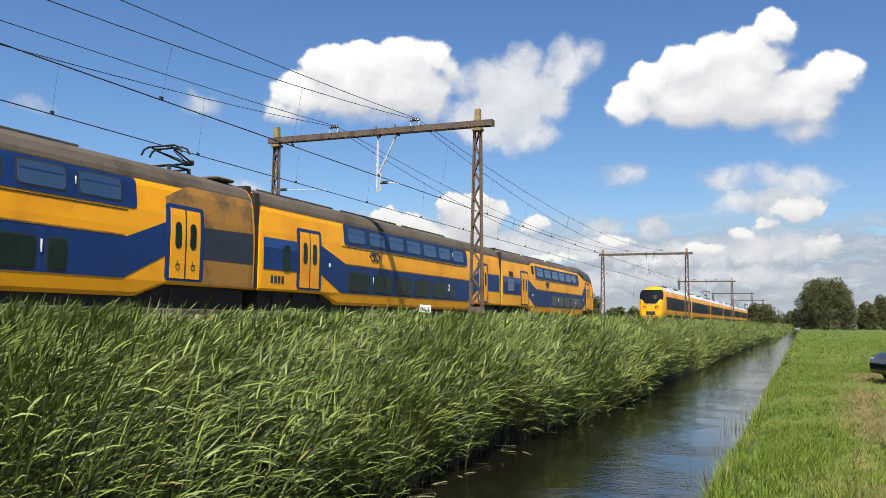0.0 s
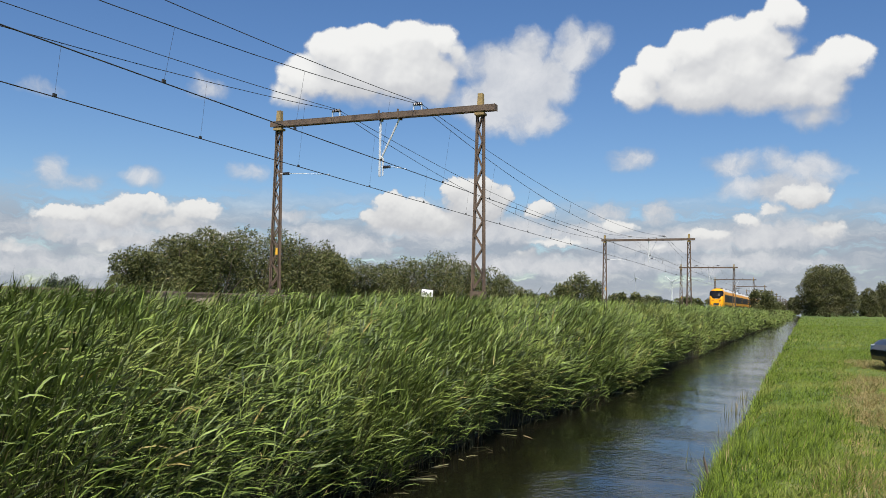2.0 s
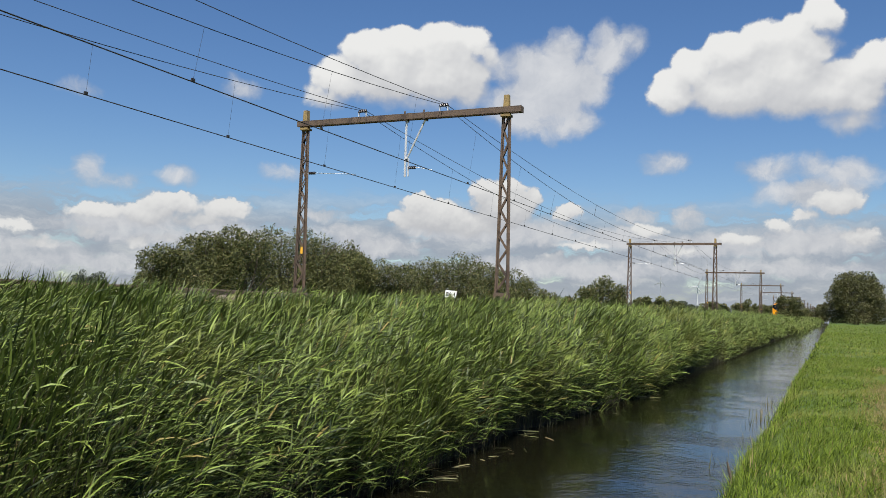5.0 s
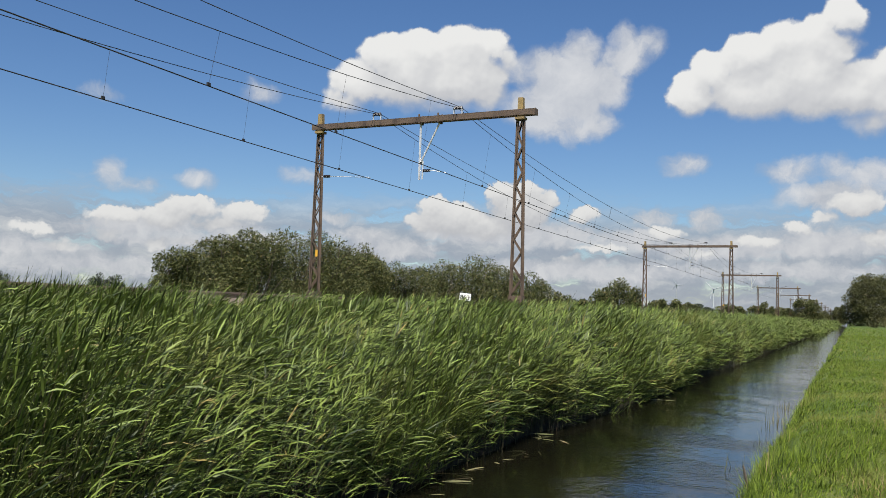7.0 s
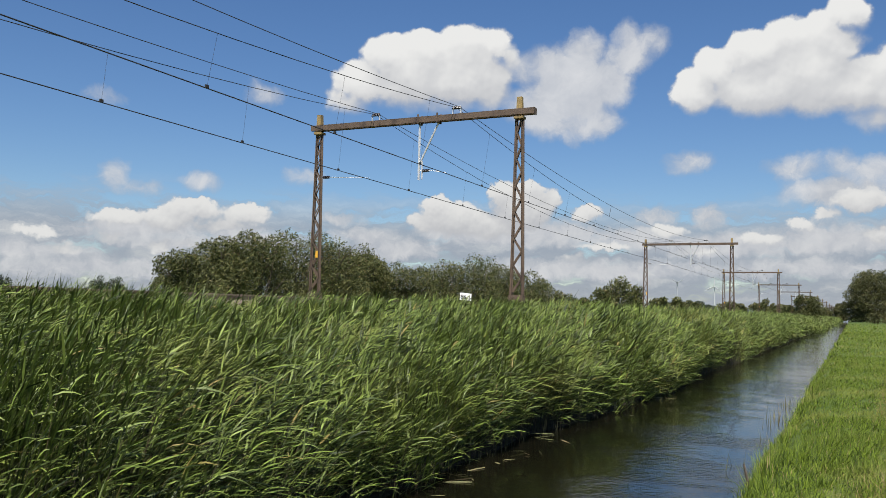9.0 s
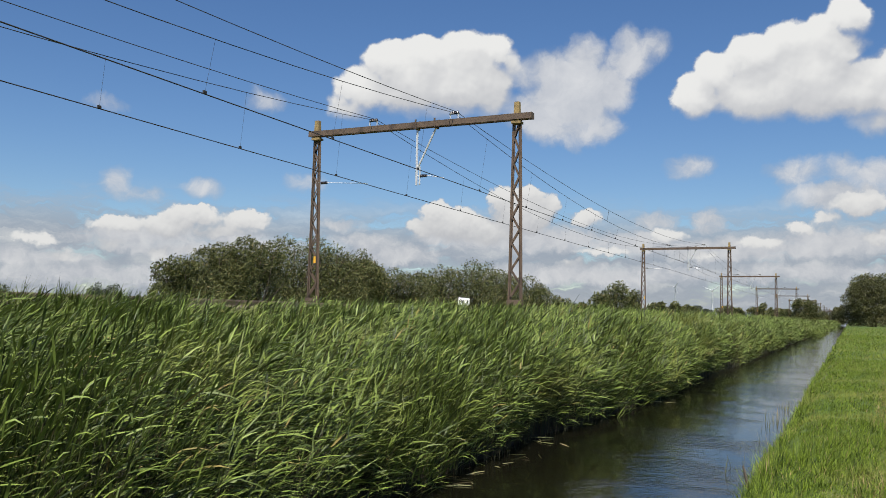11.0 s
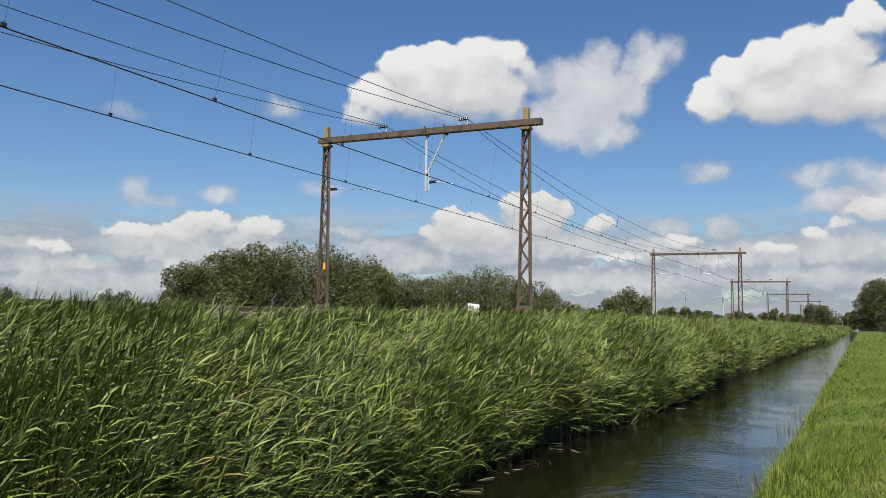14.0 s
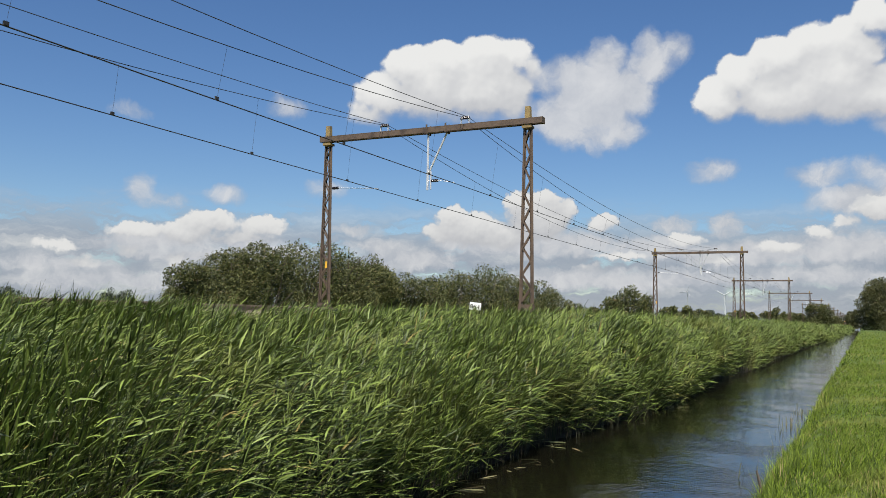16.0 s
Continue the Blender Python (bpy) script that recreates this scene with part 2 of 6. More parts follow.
M_SCREEN = plain("black_windscreen_glass", (0.008, 0.008, 0.009), 0.12, 0, (0.012, 0.012, 0.013), 0.4, 4, 0.2, 0.0)
M_SCREEN.node_tree.nodes["Principled BSDF"].inputs["Specular IOR Level"].default_value = 0.25
M_FAIRING = plain("grey_cab_fairing", (0.075, 0.074, 0.072), 0.7, 0, (0.045, 0.043, 0.04), 0.9, 14, 0.5, 0.1)
M_SILVER = plain("train_silver_roof", (0.6, 0.61, 0.62), 0.4, 0.2, (0.45, 0.46, 0.47), 0.5, 20, 0.2, 0.0)
M_WHITE = plain("white_enamel", (0.8, 0.8, 0.78), 0.4, 0, (0.7, 0.69, 0.66), 3, 30, 0.2, 0.0)
M_BLACK = plain("black_lettering", (0.02, 0.02, 0.02), 0.5, 0, None, 5, 40, 0.2, 0.0)
M_CARPAINT = plain("dark_blue_car_paint", (0.006, 0.008, 0.014), 0.35, 0.0, None, 2, 60, 0.2, 0.0, 0.3)
M_ALLOY = plain("alloy_wheel", (0.5, 0.5, 0.52), 0.35, 0.9, None, 5, 60, 0.2, 0.0)
M_LAMP_RED = plain("red_lamp_glass", (0.35, 0.01, 0.01), 0.15, 0, None, 5, 40, 0.2, 0.0)
M_LAMP = plain("clear_lamp_glass", (0.6, 0.6, 0.6), 0.1, 0, None, 5, 40, 0.2, 0.0)
M_TURBINE = plain("turbine_white", (0.42, 0.44, 0.47), 0.5, 0, None, 0.05, 1, 0.1, 0.0)


# ---- helpers for meshes ----
def part(name, bm, material, parent=None, label="", smooth=False):
    """Link a bmesh as one mesh object, under parent if given."""
    me = bpy.data.meshes.new(name)
    bmesh.ops.recalc_face_normals(bm, faces=bm.faces)
    bm.to_mesh(me)
    bm.free()
    me.materials.append(material)
    if smooth:
        me.shade_smooth()
    ob = new(name, me)
    if parent is not None:
        ob.parent = parent
    if label:
        ob["label"] = label
    return ob


def arrays(name, verts, faces, material, parent=None, smooth=False, second=None, slots=None):
    """A mesh object from numpy arrays of vertices and of triangles or quads."""
    verts, faces = np.asarray(verts, np.float32), np.asarray(faces, np.int32)
    me = bpy.data.meshes.new(name)
    k = faces.shape[1]
    me.vertices.add(len(verts))
    me.vertices.foreach_set("co", verts.ravel())
    me.loops.add(faces.size)
    me.loops.foreach_set("vertex_index", faces.ravel())
    me.polygons.add(len(faces))
    me.polygons.foreach_set("loop_start", np.arange(0, faces.size, k, dtype=np.int32))
    me.polygons.foreach_set("loop_total", np.full(len(faces), k, np.int32))
    me.update(calc_edges=True)
    me.materials.append(material)
    if second is not None:
        me.materials.append(second)
        me.polygons.foreach_set("material_index", np.asarray(slots, np.int32))
    me.validate()
    if smooth:
        me.shade_smooth()
    ob = new(name, me)
    if parent is not None:
        ob.parent = parent
    return ob


def add_box(bm, x0, x1, y0, y1, z0, z1, bevel=0.0):
    r = bmesh.ops.create_cube(bm, size=1.0, matrix=Matrix.LocRotScale(((x0 + x1) / 2, (y0 + y1) / 2, (z0 + z1) / 2), None, (abs(x1 - x0), abs(y1 - y0), abs(z1 - z0))))
    if bevel:
        edges = {e for v in r["verts"] for e in v.link_edges}
        bmesh.ops.bevel(bm, geom=list(edges), offset=bevel, segments=1, affect="EDGES")


def add_beam(bm, a, b, wx, wy):
    """A bar of rectangular section from a to b."""
    a, b = Vector(a), Vector(b)
    d = b - a
    rot = d.to_track_quat("Z", "Y").to_matrix().to_4x4()
    bmesh.ops.create_cube(bm, size=1.0, matrix=Matrix.Translation((a + b) / 2) @ rot @ Matrix.Diagonal((wx, wy, d.length, 1)))


def add_tube(bm, points, radius, sides=6):
    """A tube along a polyline; radius may be one number or one for each point."""
    rings = []
    points = [Vector(p) for p in points]
    for i, p in enumerate(points):
        d = (points[min(i + 1, len(points) - 1)] - points[max(i - 1, 0)]).normalized()
        q = d.to_track_quat("Z", "Y")
        r = radius[i] if isinstance(radius, (list, tuple)) else radius
        rings.append([bm.verts.new(p + q @ Vector((r * math.cos(2 * math.pi * k / sides), r * math.sin(2 * math.pi * k / sides), 0))) for k in range(sides)])
    for a, b in zip(rings, rings[1:]):
        for k in range(sides):
            bm.faces.new((a[k], a[(k + 1) % sides], b[(k + 1) % sides], b[k]))
    bm.faces.new(rings[0][::-1])
    bm.faces.new(rings[-1])


def made(fn, *args):
    bm = bmesh.new()
    fn(bm, *args)
    return bm


def boxes(*rows, bevel=0.0):
    bm = bmesh.new()
    for r in rows:
        add_box(bm, *r, bevel=bevel)
    return bm


def tubes(*rows):
    bm = bmesh.new()
    for pts, r in rows:
        add_tube(bm, pts, r)
    return bm


def empty(name, m=None):
    ob = new(name)
    if m is not None:
        ob.matrix_basis = m
    return ob


# ---- clouds: two far sheets of sky behind everything, drifting with the wind ----
# puffs: azimuth to the left of the line, elevation, half width, half height, in degrees
CLOUD_GREAT = [
    (31.3, 14.8, 2.4, 1.6), (32.5, 13.5, 1.9, 1.1), (29.7, 16.6, 2.2, 1.5), (27.4, 16.9, 2.2, 1.6), (25.4, 17.8, 1.3, 0.9), (24.3, 17.7, 1.6, 1.2),
    (22.7, 17.5, 1.4, 1.3), (21.7, 16.7, 0.9, 1.0), (28.4, 14.8, 3.7, 1.8), (25.4, 15.3, 3.7, 2.1), (23.0, 14.3, 2.0, 1.3), (26.8, 13.6, 4.3, 0.9),
    (24.0, 16.3, 2.3, 1.6), (22.9, 15.5, 1.7, 1.6), (28.2, 15.6, 3.0, 2.0), (25.5, 16.8, 2.0, 1.5),
]
CLOUD_TOWER = [
    (9.2, 14.1, 1.9, 1.6), (8.1, 15.5, 1.6, 1.5), (5.7, 16.4, 2.2, 1.6), (3.7, 17.1, 1.8, 1.3), (5.2, 14.3, 4.4, 2.1), (1.7, 17.4, 1.4, 1.2),
    (0.4, 18.3, 1.4, 1.2), (-0.4, 18.0, 0.9, 1.0), (1.1, 16.2, 2.1, 1.7), (1.7, 14.1, 3.5, 2.1), (-1.3, 12.0, 2.2, 1.1), (-2.7, 15.0, 2.4, 1.5),
    (-1.2, 14.8, 1.7, 1.3),
]
CLOUD_TOWER += [(0.1, 14.0, 3.1, 2.0), (-1.8, 13.5, 2.1, 1.7), (2.7, 15.2, 3.2, 2.1), (4.0, 13.4, 4.0, 1.0)]
CLOUD_GREY = [
    (20.6, 15.9, 1.5, 1.1), (19.0, 16.2, 1.9, 1.4), (16.6, 17.1, 1.5, 1.3), (17.3, 15.0, 2.8, 2.1), (15.2, 15.0, 1.8, 1.9), (19.3, 13.4, 2.3, 1.7),
    (17.6, 12.3, 2.3, 1.1), (15.5, 12.7, 1.3, 1.2), (13.8, 17.7, 0.9, 1.0), (12.9, 17.4, 1.0, 0.8), (12.1, 17.6, 1.0, 0.8), (17.3, 14.6, 3.4, 2.5), (13.9, 16.6, 1.6, 1.2),
]
CLOUD_SCRAPS = [
    (9.8, 9.7, 1.2, 0.7), (47.3, 7.8, 0.7, 0.9), (45.9, 7.1, 1.5, 0.4), (41.9, 7.8, 1.0, 0.5), (38.1, 13.7, 1.2, 0.7), (35.3, 8.4, 1.0, 0.5),
    (47.9, 12.7, 0.9, 0.4), (3.3, 9.2, 1.8, 0.8), (0.7, 9.4, 1.2, 0.7), (-1.1, 8.7, 2.0, 1.0), (2.3, 7.9, 1.7, 0.7),
]
LOW_LEFT = [
    (42.2, 6.0, 1.9, 0.8), (43.6, 5.3, 2.2, 0.9), (39.0, 5.8, 1.8, 0.7), (40.2, 5.1, 2.6, 0.7), (46.6, 5.2, 2.2, 0.6), (51.4, 4.1, 1.3, 0.3),
    (49.8, 3.1, 1.2, 0.5), (47.2, 4.0, 1.2, 0.5), (44.2, 3.5, 1.0, 0.6), (42.4, 3.8, 1.3, 0.4),
]
LOW_MIDDLE = [
    (21.7, 7.6, 1.3, 1.0), (20.1, 7.8, 1.3, 1.0), (18.8, 7.2, 1.1, 0.9), (21.2, 6.2, 2.3, 0.8), (26.2, 6.7, 1.3, 0.9), (27.2, 5.7, 1.1, 0.8),
    (25.1, 5.9, 1.9, 0.8), (16.2, 6.4, 1.1, 0.7), (15.2, 4.3, 1.7, 0.4), (16.7, 3.5, 1.4, 0.3), (20.3, 6.7, 2.4, 1.5), (25.2, 6.0, 2.6, 1.3), (22.8, 5.6, 2.5, 1.1),
]
LOW_RIGHT = [
    (10.8, 5.3, 1.3, 0.5), (9.1, 4.0, 1.8, 0.4), (2.8, 5.7, 1.0, 0.5), (1.4, 6.2, 0.9, 0.5),
    (-0.5, 7.0, 1.7, 0.9), (-1.7, 5.1, 1.3, 0.7), (5.3, 4.8, 1.6, 0.5),
]
LOW_SOFT = [
    (45.2, 4.3, 4.3, 0.9), (39.3, 4.2, 4.5, 0.7), (51.3, 3.0, 3.8, 0.6), (48.1, 2.0, 5.7, 0.7), (23.1, 5.2, 4.2, 1.0), (18.2, 5.0, 3.4, 0.9),
    (13.0, 4.7, 3.7, 0.8), (6.6, 4.4, 4.3, 0.9), (1.7, 4.8, 4.1, 1.0), (31.1, 4.6, 2.3, 0.6), (28.8, 3.9, 2.7, 0.7), (15.5, 2.8, 8.2, 0.7),
    (2.6, 3.0, 5.6, 0.6), (32.7, 5.8, 1.5, 0.4), (0.4, 7.5, 2.4, 1.0), (8.4, 6.2, 1.1, 0.7), (11.6, 6.2, 1.2, 0.6),
]


def puff_group(name, puffs):
    """A node group: how deep a direction (degrees) lies inside the nearest puffs."""
    g = bpy.data.node_groups.new(name, "ShaderNodeTree")
    g.interface.new_socket("Vector", in_out="INPUT", socket_type="NodeSocketVector")
    g.interface.new_socket("Depth", in_out="OUTPUT", socket_type="NodeSocketFloat")
    gi, go = g.nodes.new("NodeGroupInput"), g.nodes.new("NodeGroupOutput")
    last = None
    for a, e, w, h in puffs:
        mad = g.nodes.new("ShaderNodeVectorMath")
        mad.operation = "MULTIPLY_ADD"
        mad.inputs[1].default_value = (1 / w, 1 / h, 0)
        mad.inputs[2].default_value = (-a / w, -e / h, 0)
        g.links.new(gi.outputs[0], mad.inputs[0])
        ln = g.nodes.new("ShaderNodeVectorMath")
        ln.operation = "DOT_PRODUCT"
        g.links.new(mad.outputs[0], ln.inputs[0])
        g.links.new(mad.outputs[0], ln.inputs[1])
        one = g.nodes.new("ShaderNodeMath")
        one.operation = "MULTIPLY_ADD"
        one.inputs[1].default_value, one.inputs[2].default_value = -min(w, h) / 2.0, min(w, h) / 2.0
        g.links.new(ln.outputs["Value"], one.inputs[0])
        if last is None:
            last = one.outputs[0]
        else:
            mx = g.nodes.new("ShaderNodeMath")
            mx.operation = "SMOOTH_MAX"
            mx.inputs[2].default_value = 0.25
            g.links.new(last, mx.inputs[0])
            g.links.new(one.outputs[0], mx.inputs[1])
            last = mx.outputs[0]
    g.links.new(last, go.inputs[0])
    return g


def cloud_material(name, bright, soft, warp, scale, band):
    """Cumulus: puffs with a billowed edge, white where the sun reaches, grey below; soft ones are thin and grey."""
    m = bpy.data.materials.new(name)
    m.use_nodes = True
    n, l = m.node_tree.nodes, m.node_tree.links
    n.clear()

    def math_node(op, a, b=0.0, c=0.0):
        k = n.new("ShaderNodeMath")
        k.operation = op
        for i, v in enumerate((a, b, c)):
            if isinstance(v, (int, float)):
                k.inputs[i].default_value = v
            else:
                l.new(v, k.inputs[i])
        return k.outputs[0]

    out = n.new("ShaderNodeOutputMaterial")
    tc = n.new("ShaderNodeTexCoord")
    nrm = n.new("ShaderNodeVectorMath")
    nrm.operation = "NORMALIZE"
    l.new(tc.outputs["Object"], nrm.inputs[0])
    sep = n.new("ShaderNodeSeparateXYZ")
    l.new(nrm.outputs[0], sep.inputs[0])
    az = math_node("MULTIPLY", math_node("ARCTAN2", math_node("MULTIPLY", sep.outputs[0], -1.0), sep.outputs[1]), 57.2958)
    el = math_node("MULTIPLY", math_node("ARCSINE", sep.outputs[2]), 57.2958)
    com = n.new("ShaderNodeCombineXYZ")
    l.new(az, com.inputs[0])
    l.new(el, com.inputs[1])
    base = com.outputs[0]

    def warped(vec, amount, freq, detail):
        no = noise_node(n, l, freq, detail, 0.58, vec)
        c = n.new("ShaderNodeVectorMath")
        c.operation = "MULTIPLY_ADD"
        l.new(no.outputs["Color"], c.inputs[0])
        c.inputs[1].default_value = (amount, amount, 0)
        c.inputs[2].default_value = (-amount / 2, -amount / 2, 0)
        s = n.new("ShaderNodeVectorMath")
        s.operation = "ADD"
        l.new(vec, s.inputs[0])
        l.new(c.outputs[0], s.inputs[1])
        return s.outputs[0]

    def shifted(vec, dx, dy):
        s = n.new("ShaderNodeVectorMath")
        s.operation = "ADD"
        s.inputs[1].default_value = (dx, dy, 0)
        l.new(vec, s.inputs[0])
        return s.outputs[0]

    def grouped(g, vec):
        k = n.new("ShaderNodeGroup")
        k.node_tree = g
        l.new(vec, k.inputs[0])
        return k.outputs[0]

    def billow(vec):
        """Rounded lobes at two sizes."""
        v1 = n.new("ShaderNodeTexVoronoi")
        v1.feature = "SMOOTH_F1"
        v1.inputs["Scale"].default_value, v1.inputs["Smoothness"].default_value = 0.75 * scale, 0.35
        l.new(vec, v1.inputs["Vector"])
        v2 = n.new("ShaderNodeTexVoronoi")
        v2.feature = "SMOOTH_F1"
        v2.inputs["Scale"].default_value, v2.inputs["Smoothness"].default_value = 2.1 * scale, 0.35
        l.new(vec, v2.inputs["Vector"])
        return math_node("MULTIPLY_ADD", v1.outputs["Distance"], -0.55, math_node("MULTIPLY_ADD", v2.outputs["Distance"], -0.25, 0.45))

    gb, gs = puff_group(name + "_bright", bright), puff_group(name + "_soft", soft)
    p = warped(base, warp, 0.55 * scale, 6)
    fluff = billow(warped(base, 0.5 / scale, 1.2 * scale, 4))
    db = grouped(gb, p)
    # the field towards the sun's side and above tells how much cloud shades this point
    db_up = grouped(gb, shifted(p, 0.3 / scale, 1.5 / scale))
    fluff_up = billow(shifted(warped(base, 0.5 / scale, 1.2 * scale, 4), 0.12 / scale, 0.3 / scale))
    hb = math_node("MULTIPLY_ADD", fluff, 0.6 / scale, math_node("MULTIPLY", db, 1.55))
    wisp = noise_node(n, l, 0.42 * scale, 7, 0.62, p, 0.3)
    ds = math_node("MULTIPLY_ADD", math_node("SUBTRACT", wisp.outputs[0], 0.5), 1.4 / scale, grouped(gs, p))
    cover_s = math_node("MULTIPLY", ramp(n, l, ds, -0.4 / scale, 0.6 / scale), 0.94)
    # broken low layers towards the horizon
    strip = n.new("ShaderNodeMapping")
    strip.inputs["Scale"].default_value = (0.1, 0.5, 1.0)
    l.new(p, strip.inputs["Vector"])
    layer = noise_node(n, l, 1.6, 8, 0.6, strip.outputs[0])
    near_horizon = ramp(n, l, math_node("MULTIPLY", el, -1.0), -band, -0.5 * band)
    cover_l = math_node("MULTIPLY", ramp(n, l, math_node("MULTIPLY_ADD", near_horizon, 0.16, layer.outputs[0]), 0.47, 0.63), math_node("MULTIPLY", near_horizon, 0.92))
    # brightness
    lit = math_node("MULTIPLY_ADD", math_node("SUBTRACT", db, db_up), 0.85, math_node("MULTIPLY", math_node("SUBTRACT", fluff, fluff_up), 0.5))
    lit = math_node("ADD", lit, math_node("MULTIPLY", db, 0.12 * scale))
    tone_b = ramp(n, l, lit, -0.45, 0.95)
    col_b = mix_colour(n, l, tone_b, (0.42, 0.43, 0.455), (0.67, 0.67, 0.66))
    # shaded undersides fray out, sunlit tops keep a crisp edge
    frayed = math_node("MULTIPLY_ADD", math_node("SUBTRACT", 1.0, tone_b), math_node("MULTIPLY", wisp.outputs[0], -0.3 / scale), hb)
    spread = math_node("MULTIPLY_ADD", math_node("SUBTRACT", 1.0, tone_b), 0.75 / scale, 0.42 / scale)
    cover_b = ramp(n, l, math_node("DIVIDE", math_node("ADD", frayed, 0.08), spread), 0.0, 1.0)
    tone_s = ramp(n, l, wisp.outputs[0], 0.2, 0.85)
    col_s = mix_colour(n, l, tone_s, (0.43, 0.45, 0.49), (0.60, 0.605, 0.615))
    tone_l = ramp(n, l, layer.outputs[0], 0.45, 0.8)
    col_l = mix_colour(n, l, tone_l, (0.29, 0.325, 0.385), (0.55, 0.555, 0.56))
    col = mix_colour(n, l, cover_s, col_l, col_s)
    col = mix_colour(n, l, cover_b, col, col_b)
    keep = math_node("MULTIPLY", math_node("SUBTRACT", 1.0, cover_b), math_node("MULTIPLY", math_node("SUBTRACT", 1.0, cover_s), math_node("SUBTRACT", 1.0, cover_l)))
    em, tr, mx = n.new("ShaderNodeEmission"), n.new("ShaderNodeBsdfTransparent"), n.new("ShaderNodeMixShader")
    l.new(col, em.inputs["Color"])
    em.inputs["Strength"].default_value = 0.75
    l.new(keep, mx.inputs[0])
    l.new(em.outputs[0], mx.inputs[1])
    l.new(tr.outputs[0], mx.inputs[2])
    l.new(mx.outputs[0], out.inputs["Surface"])
    return m


def cloud_sheet(name, radius, e0, e1, material, label):
    """Part of a sphere round the place, over the side of the sky that is in view."""
    A, E = np.linspace(radians(-30), radians(90), 61), np.linspace(radians(e0), radians(e1), 25)
    a, e = np.meshgrid(A, E)
    v = np.stack([-np.sin(a) * np.cos(e), np.cos(a) * np.cos(e), np.sin(e)], -1).reshape(-1, 3) * radius
    i = np.arange(61 * 25).reshape(25, 61)
    f = np.stack([i[:-1, :-1], i[:-1, 1:], i[1:, 1:], i[1:, :-1]], -1).reshape(-1, 4)
    ob = arrays(name, v, f, material, smooth=True)
    ob.location = (0, 0, EYE_Z)
    return tagged(ob, label, "sky", kind="structure")


M_HIGH = cloud_material("cumulus_cloud", CLOUD_GREAT + CLOUD_TOWER, CLOUD_GREY + CLOUD_SCRAPS, 1.4, 1.0, 0.01)
M_LOW = cloud_material("low_cumulus_cloud", LOW_LEFT + LOW_MIDDLE + LOW_RIGHT, LOW_SOFT, 1.3, 1.6, 8.5)
M_LOW.node_tree.nodes["Emission"].inputs["Strength"].default_value = 0.69
clouds_high = cloud_sheet("backdrop_high_clouds", 4300, 6.5, 50, M_HIGH, "large white cumulus clouds with grey bases, blue sky between")
clouds_low = cloud_sheet("backdrop_low_clouds", 4600, -0.6, 14, M_LOW, "distant rows of low cumulus clouds above the horizon")


# ---- ground, ditch and railway bed ----
PROFILE_X = [-2500, -400, -60, -30.5, -27.5, -24.2, -23.4, -12.4, -11.6, -8.6, -6.0, -4.75, -4.35, -3.7, -2.2, -1.25, -1.0, -0.55, 0.4, 4, 60, 400, 2500]
PROFILE_Z = [0.3, 0.3, 0.4, 0.5, 1.0, 1.85, 1.95, 1.95, 1.7, 0.55, 0.3, 0.12, -0.15, -0.5, -0.55, -0.4, 0.05, 0.36, 0.42, 0.4, 0.4, 0.35, 0.3]


def ground_z(x):
    return np.interp(x, PROFILE_X, PROFILE_Z)


def bank_wave(y):
    """How far the ditch's edges wander from straight lines."""
    return 0.16 * np.sin(y * 0.31 + 1.0) + 0.1 * np.sin(y * 0.83) + 0.06 * np.sin(y * 2.1 + 2.0) + 0.9 * np.clip((y - 104.0) / 9.0, 0, 1)


def build_ground():
    xs = np.unique(np.concatenate([PROFILE_X, np.linspace(-30, -4, 40), np.linspace(-1.6, 8, 50), np.linspace(-300, -35, 20), np.linspace(10, 300, 20)]))
    ys = np.unique(np.concatenate([np.linspace(-1200, -10, 30), np.linspace(-10, 60, 141), np.linspace(62, 200, 60), np.linspace(210, 1200, 40), np.linspace(1300, 4000, 10)]))
    X, Y = np.meshgrid(xs, ys)
    near_ditch = np.exp(-((X + 2.7) / 3.5) ** 2)
    Z = ground_z(X)
    wave = bank_wave(Y) * near_ditch * np.where(X > -2.7, np.where(Y > 100, 0.0, 0.45), 1.0)
    rng = np.random.default_rng(3)
    Z = Z + np.where((np.abs(X) < 60) & (np.abs(Y) < 220), rng.normal(0, 0.012, X.shape), 0)
    v = np.stack([X + wave, Y, Z], -1).reshape(-1, 3)
    i = np.arange(X.size).reshape(X.shape)
    f = np.stack([i[:-1, :-1], i[:-1, 1:], i[1:, 1:], i[1:, :-1]], -1).reshape(-1, 4)
    return tagged(arrays("ground", v, f, M_GROUND, smooth=True), "flat green meadow with a ditch and a low railway embankment", "ground", kind="structure")


def build_water():
    xs, ys = np.linspace(-6, -0.3, 8), np.linspace(-200, 1500, 120)
    X, Y = np.meshgrid(xs, ys)
    v = np.stack([X, Y, np.zeros_like(X)], -1).reshape(-1, 3)
    i = np.arange(X.size).reshape(X.shape)
    f = np.stack([i[:-1, :-1], i[:-1, 1:], i[1:, 1:], i[1:, :-1]], -1).reshape(-1, 4)
    return tagged(arrays("water", v, f, M_WATER, smooth=True), "dark rippled ditch water reflecting the sky", "water", kind="structure")


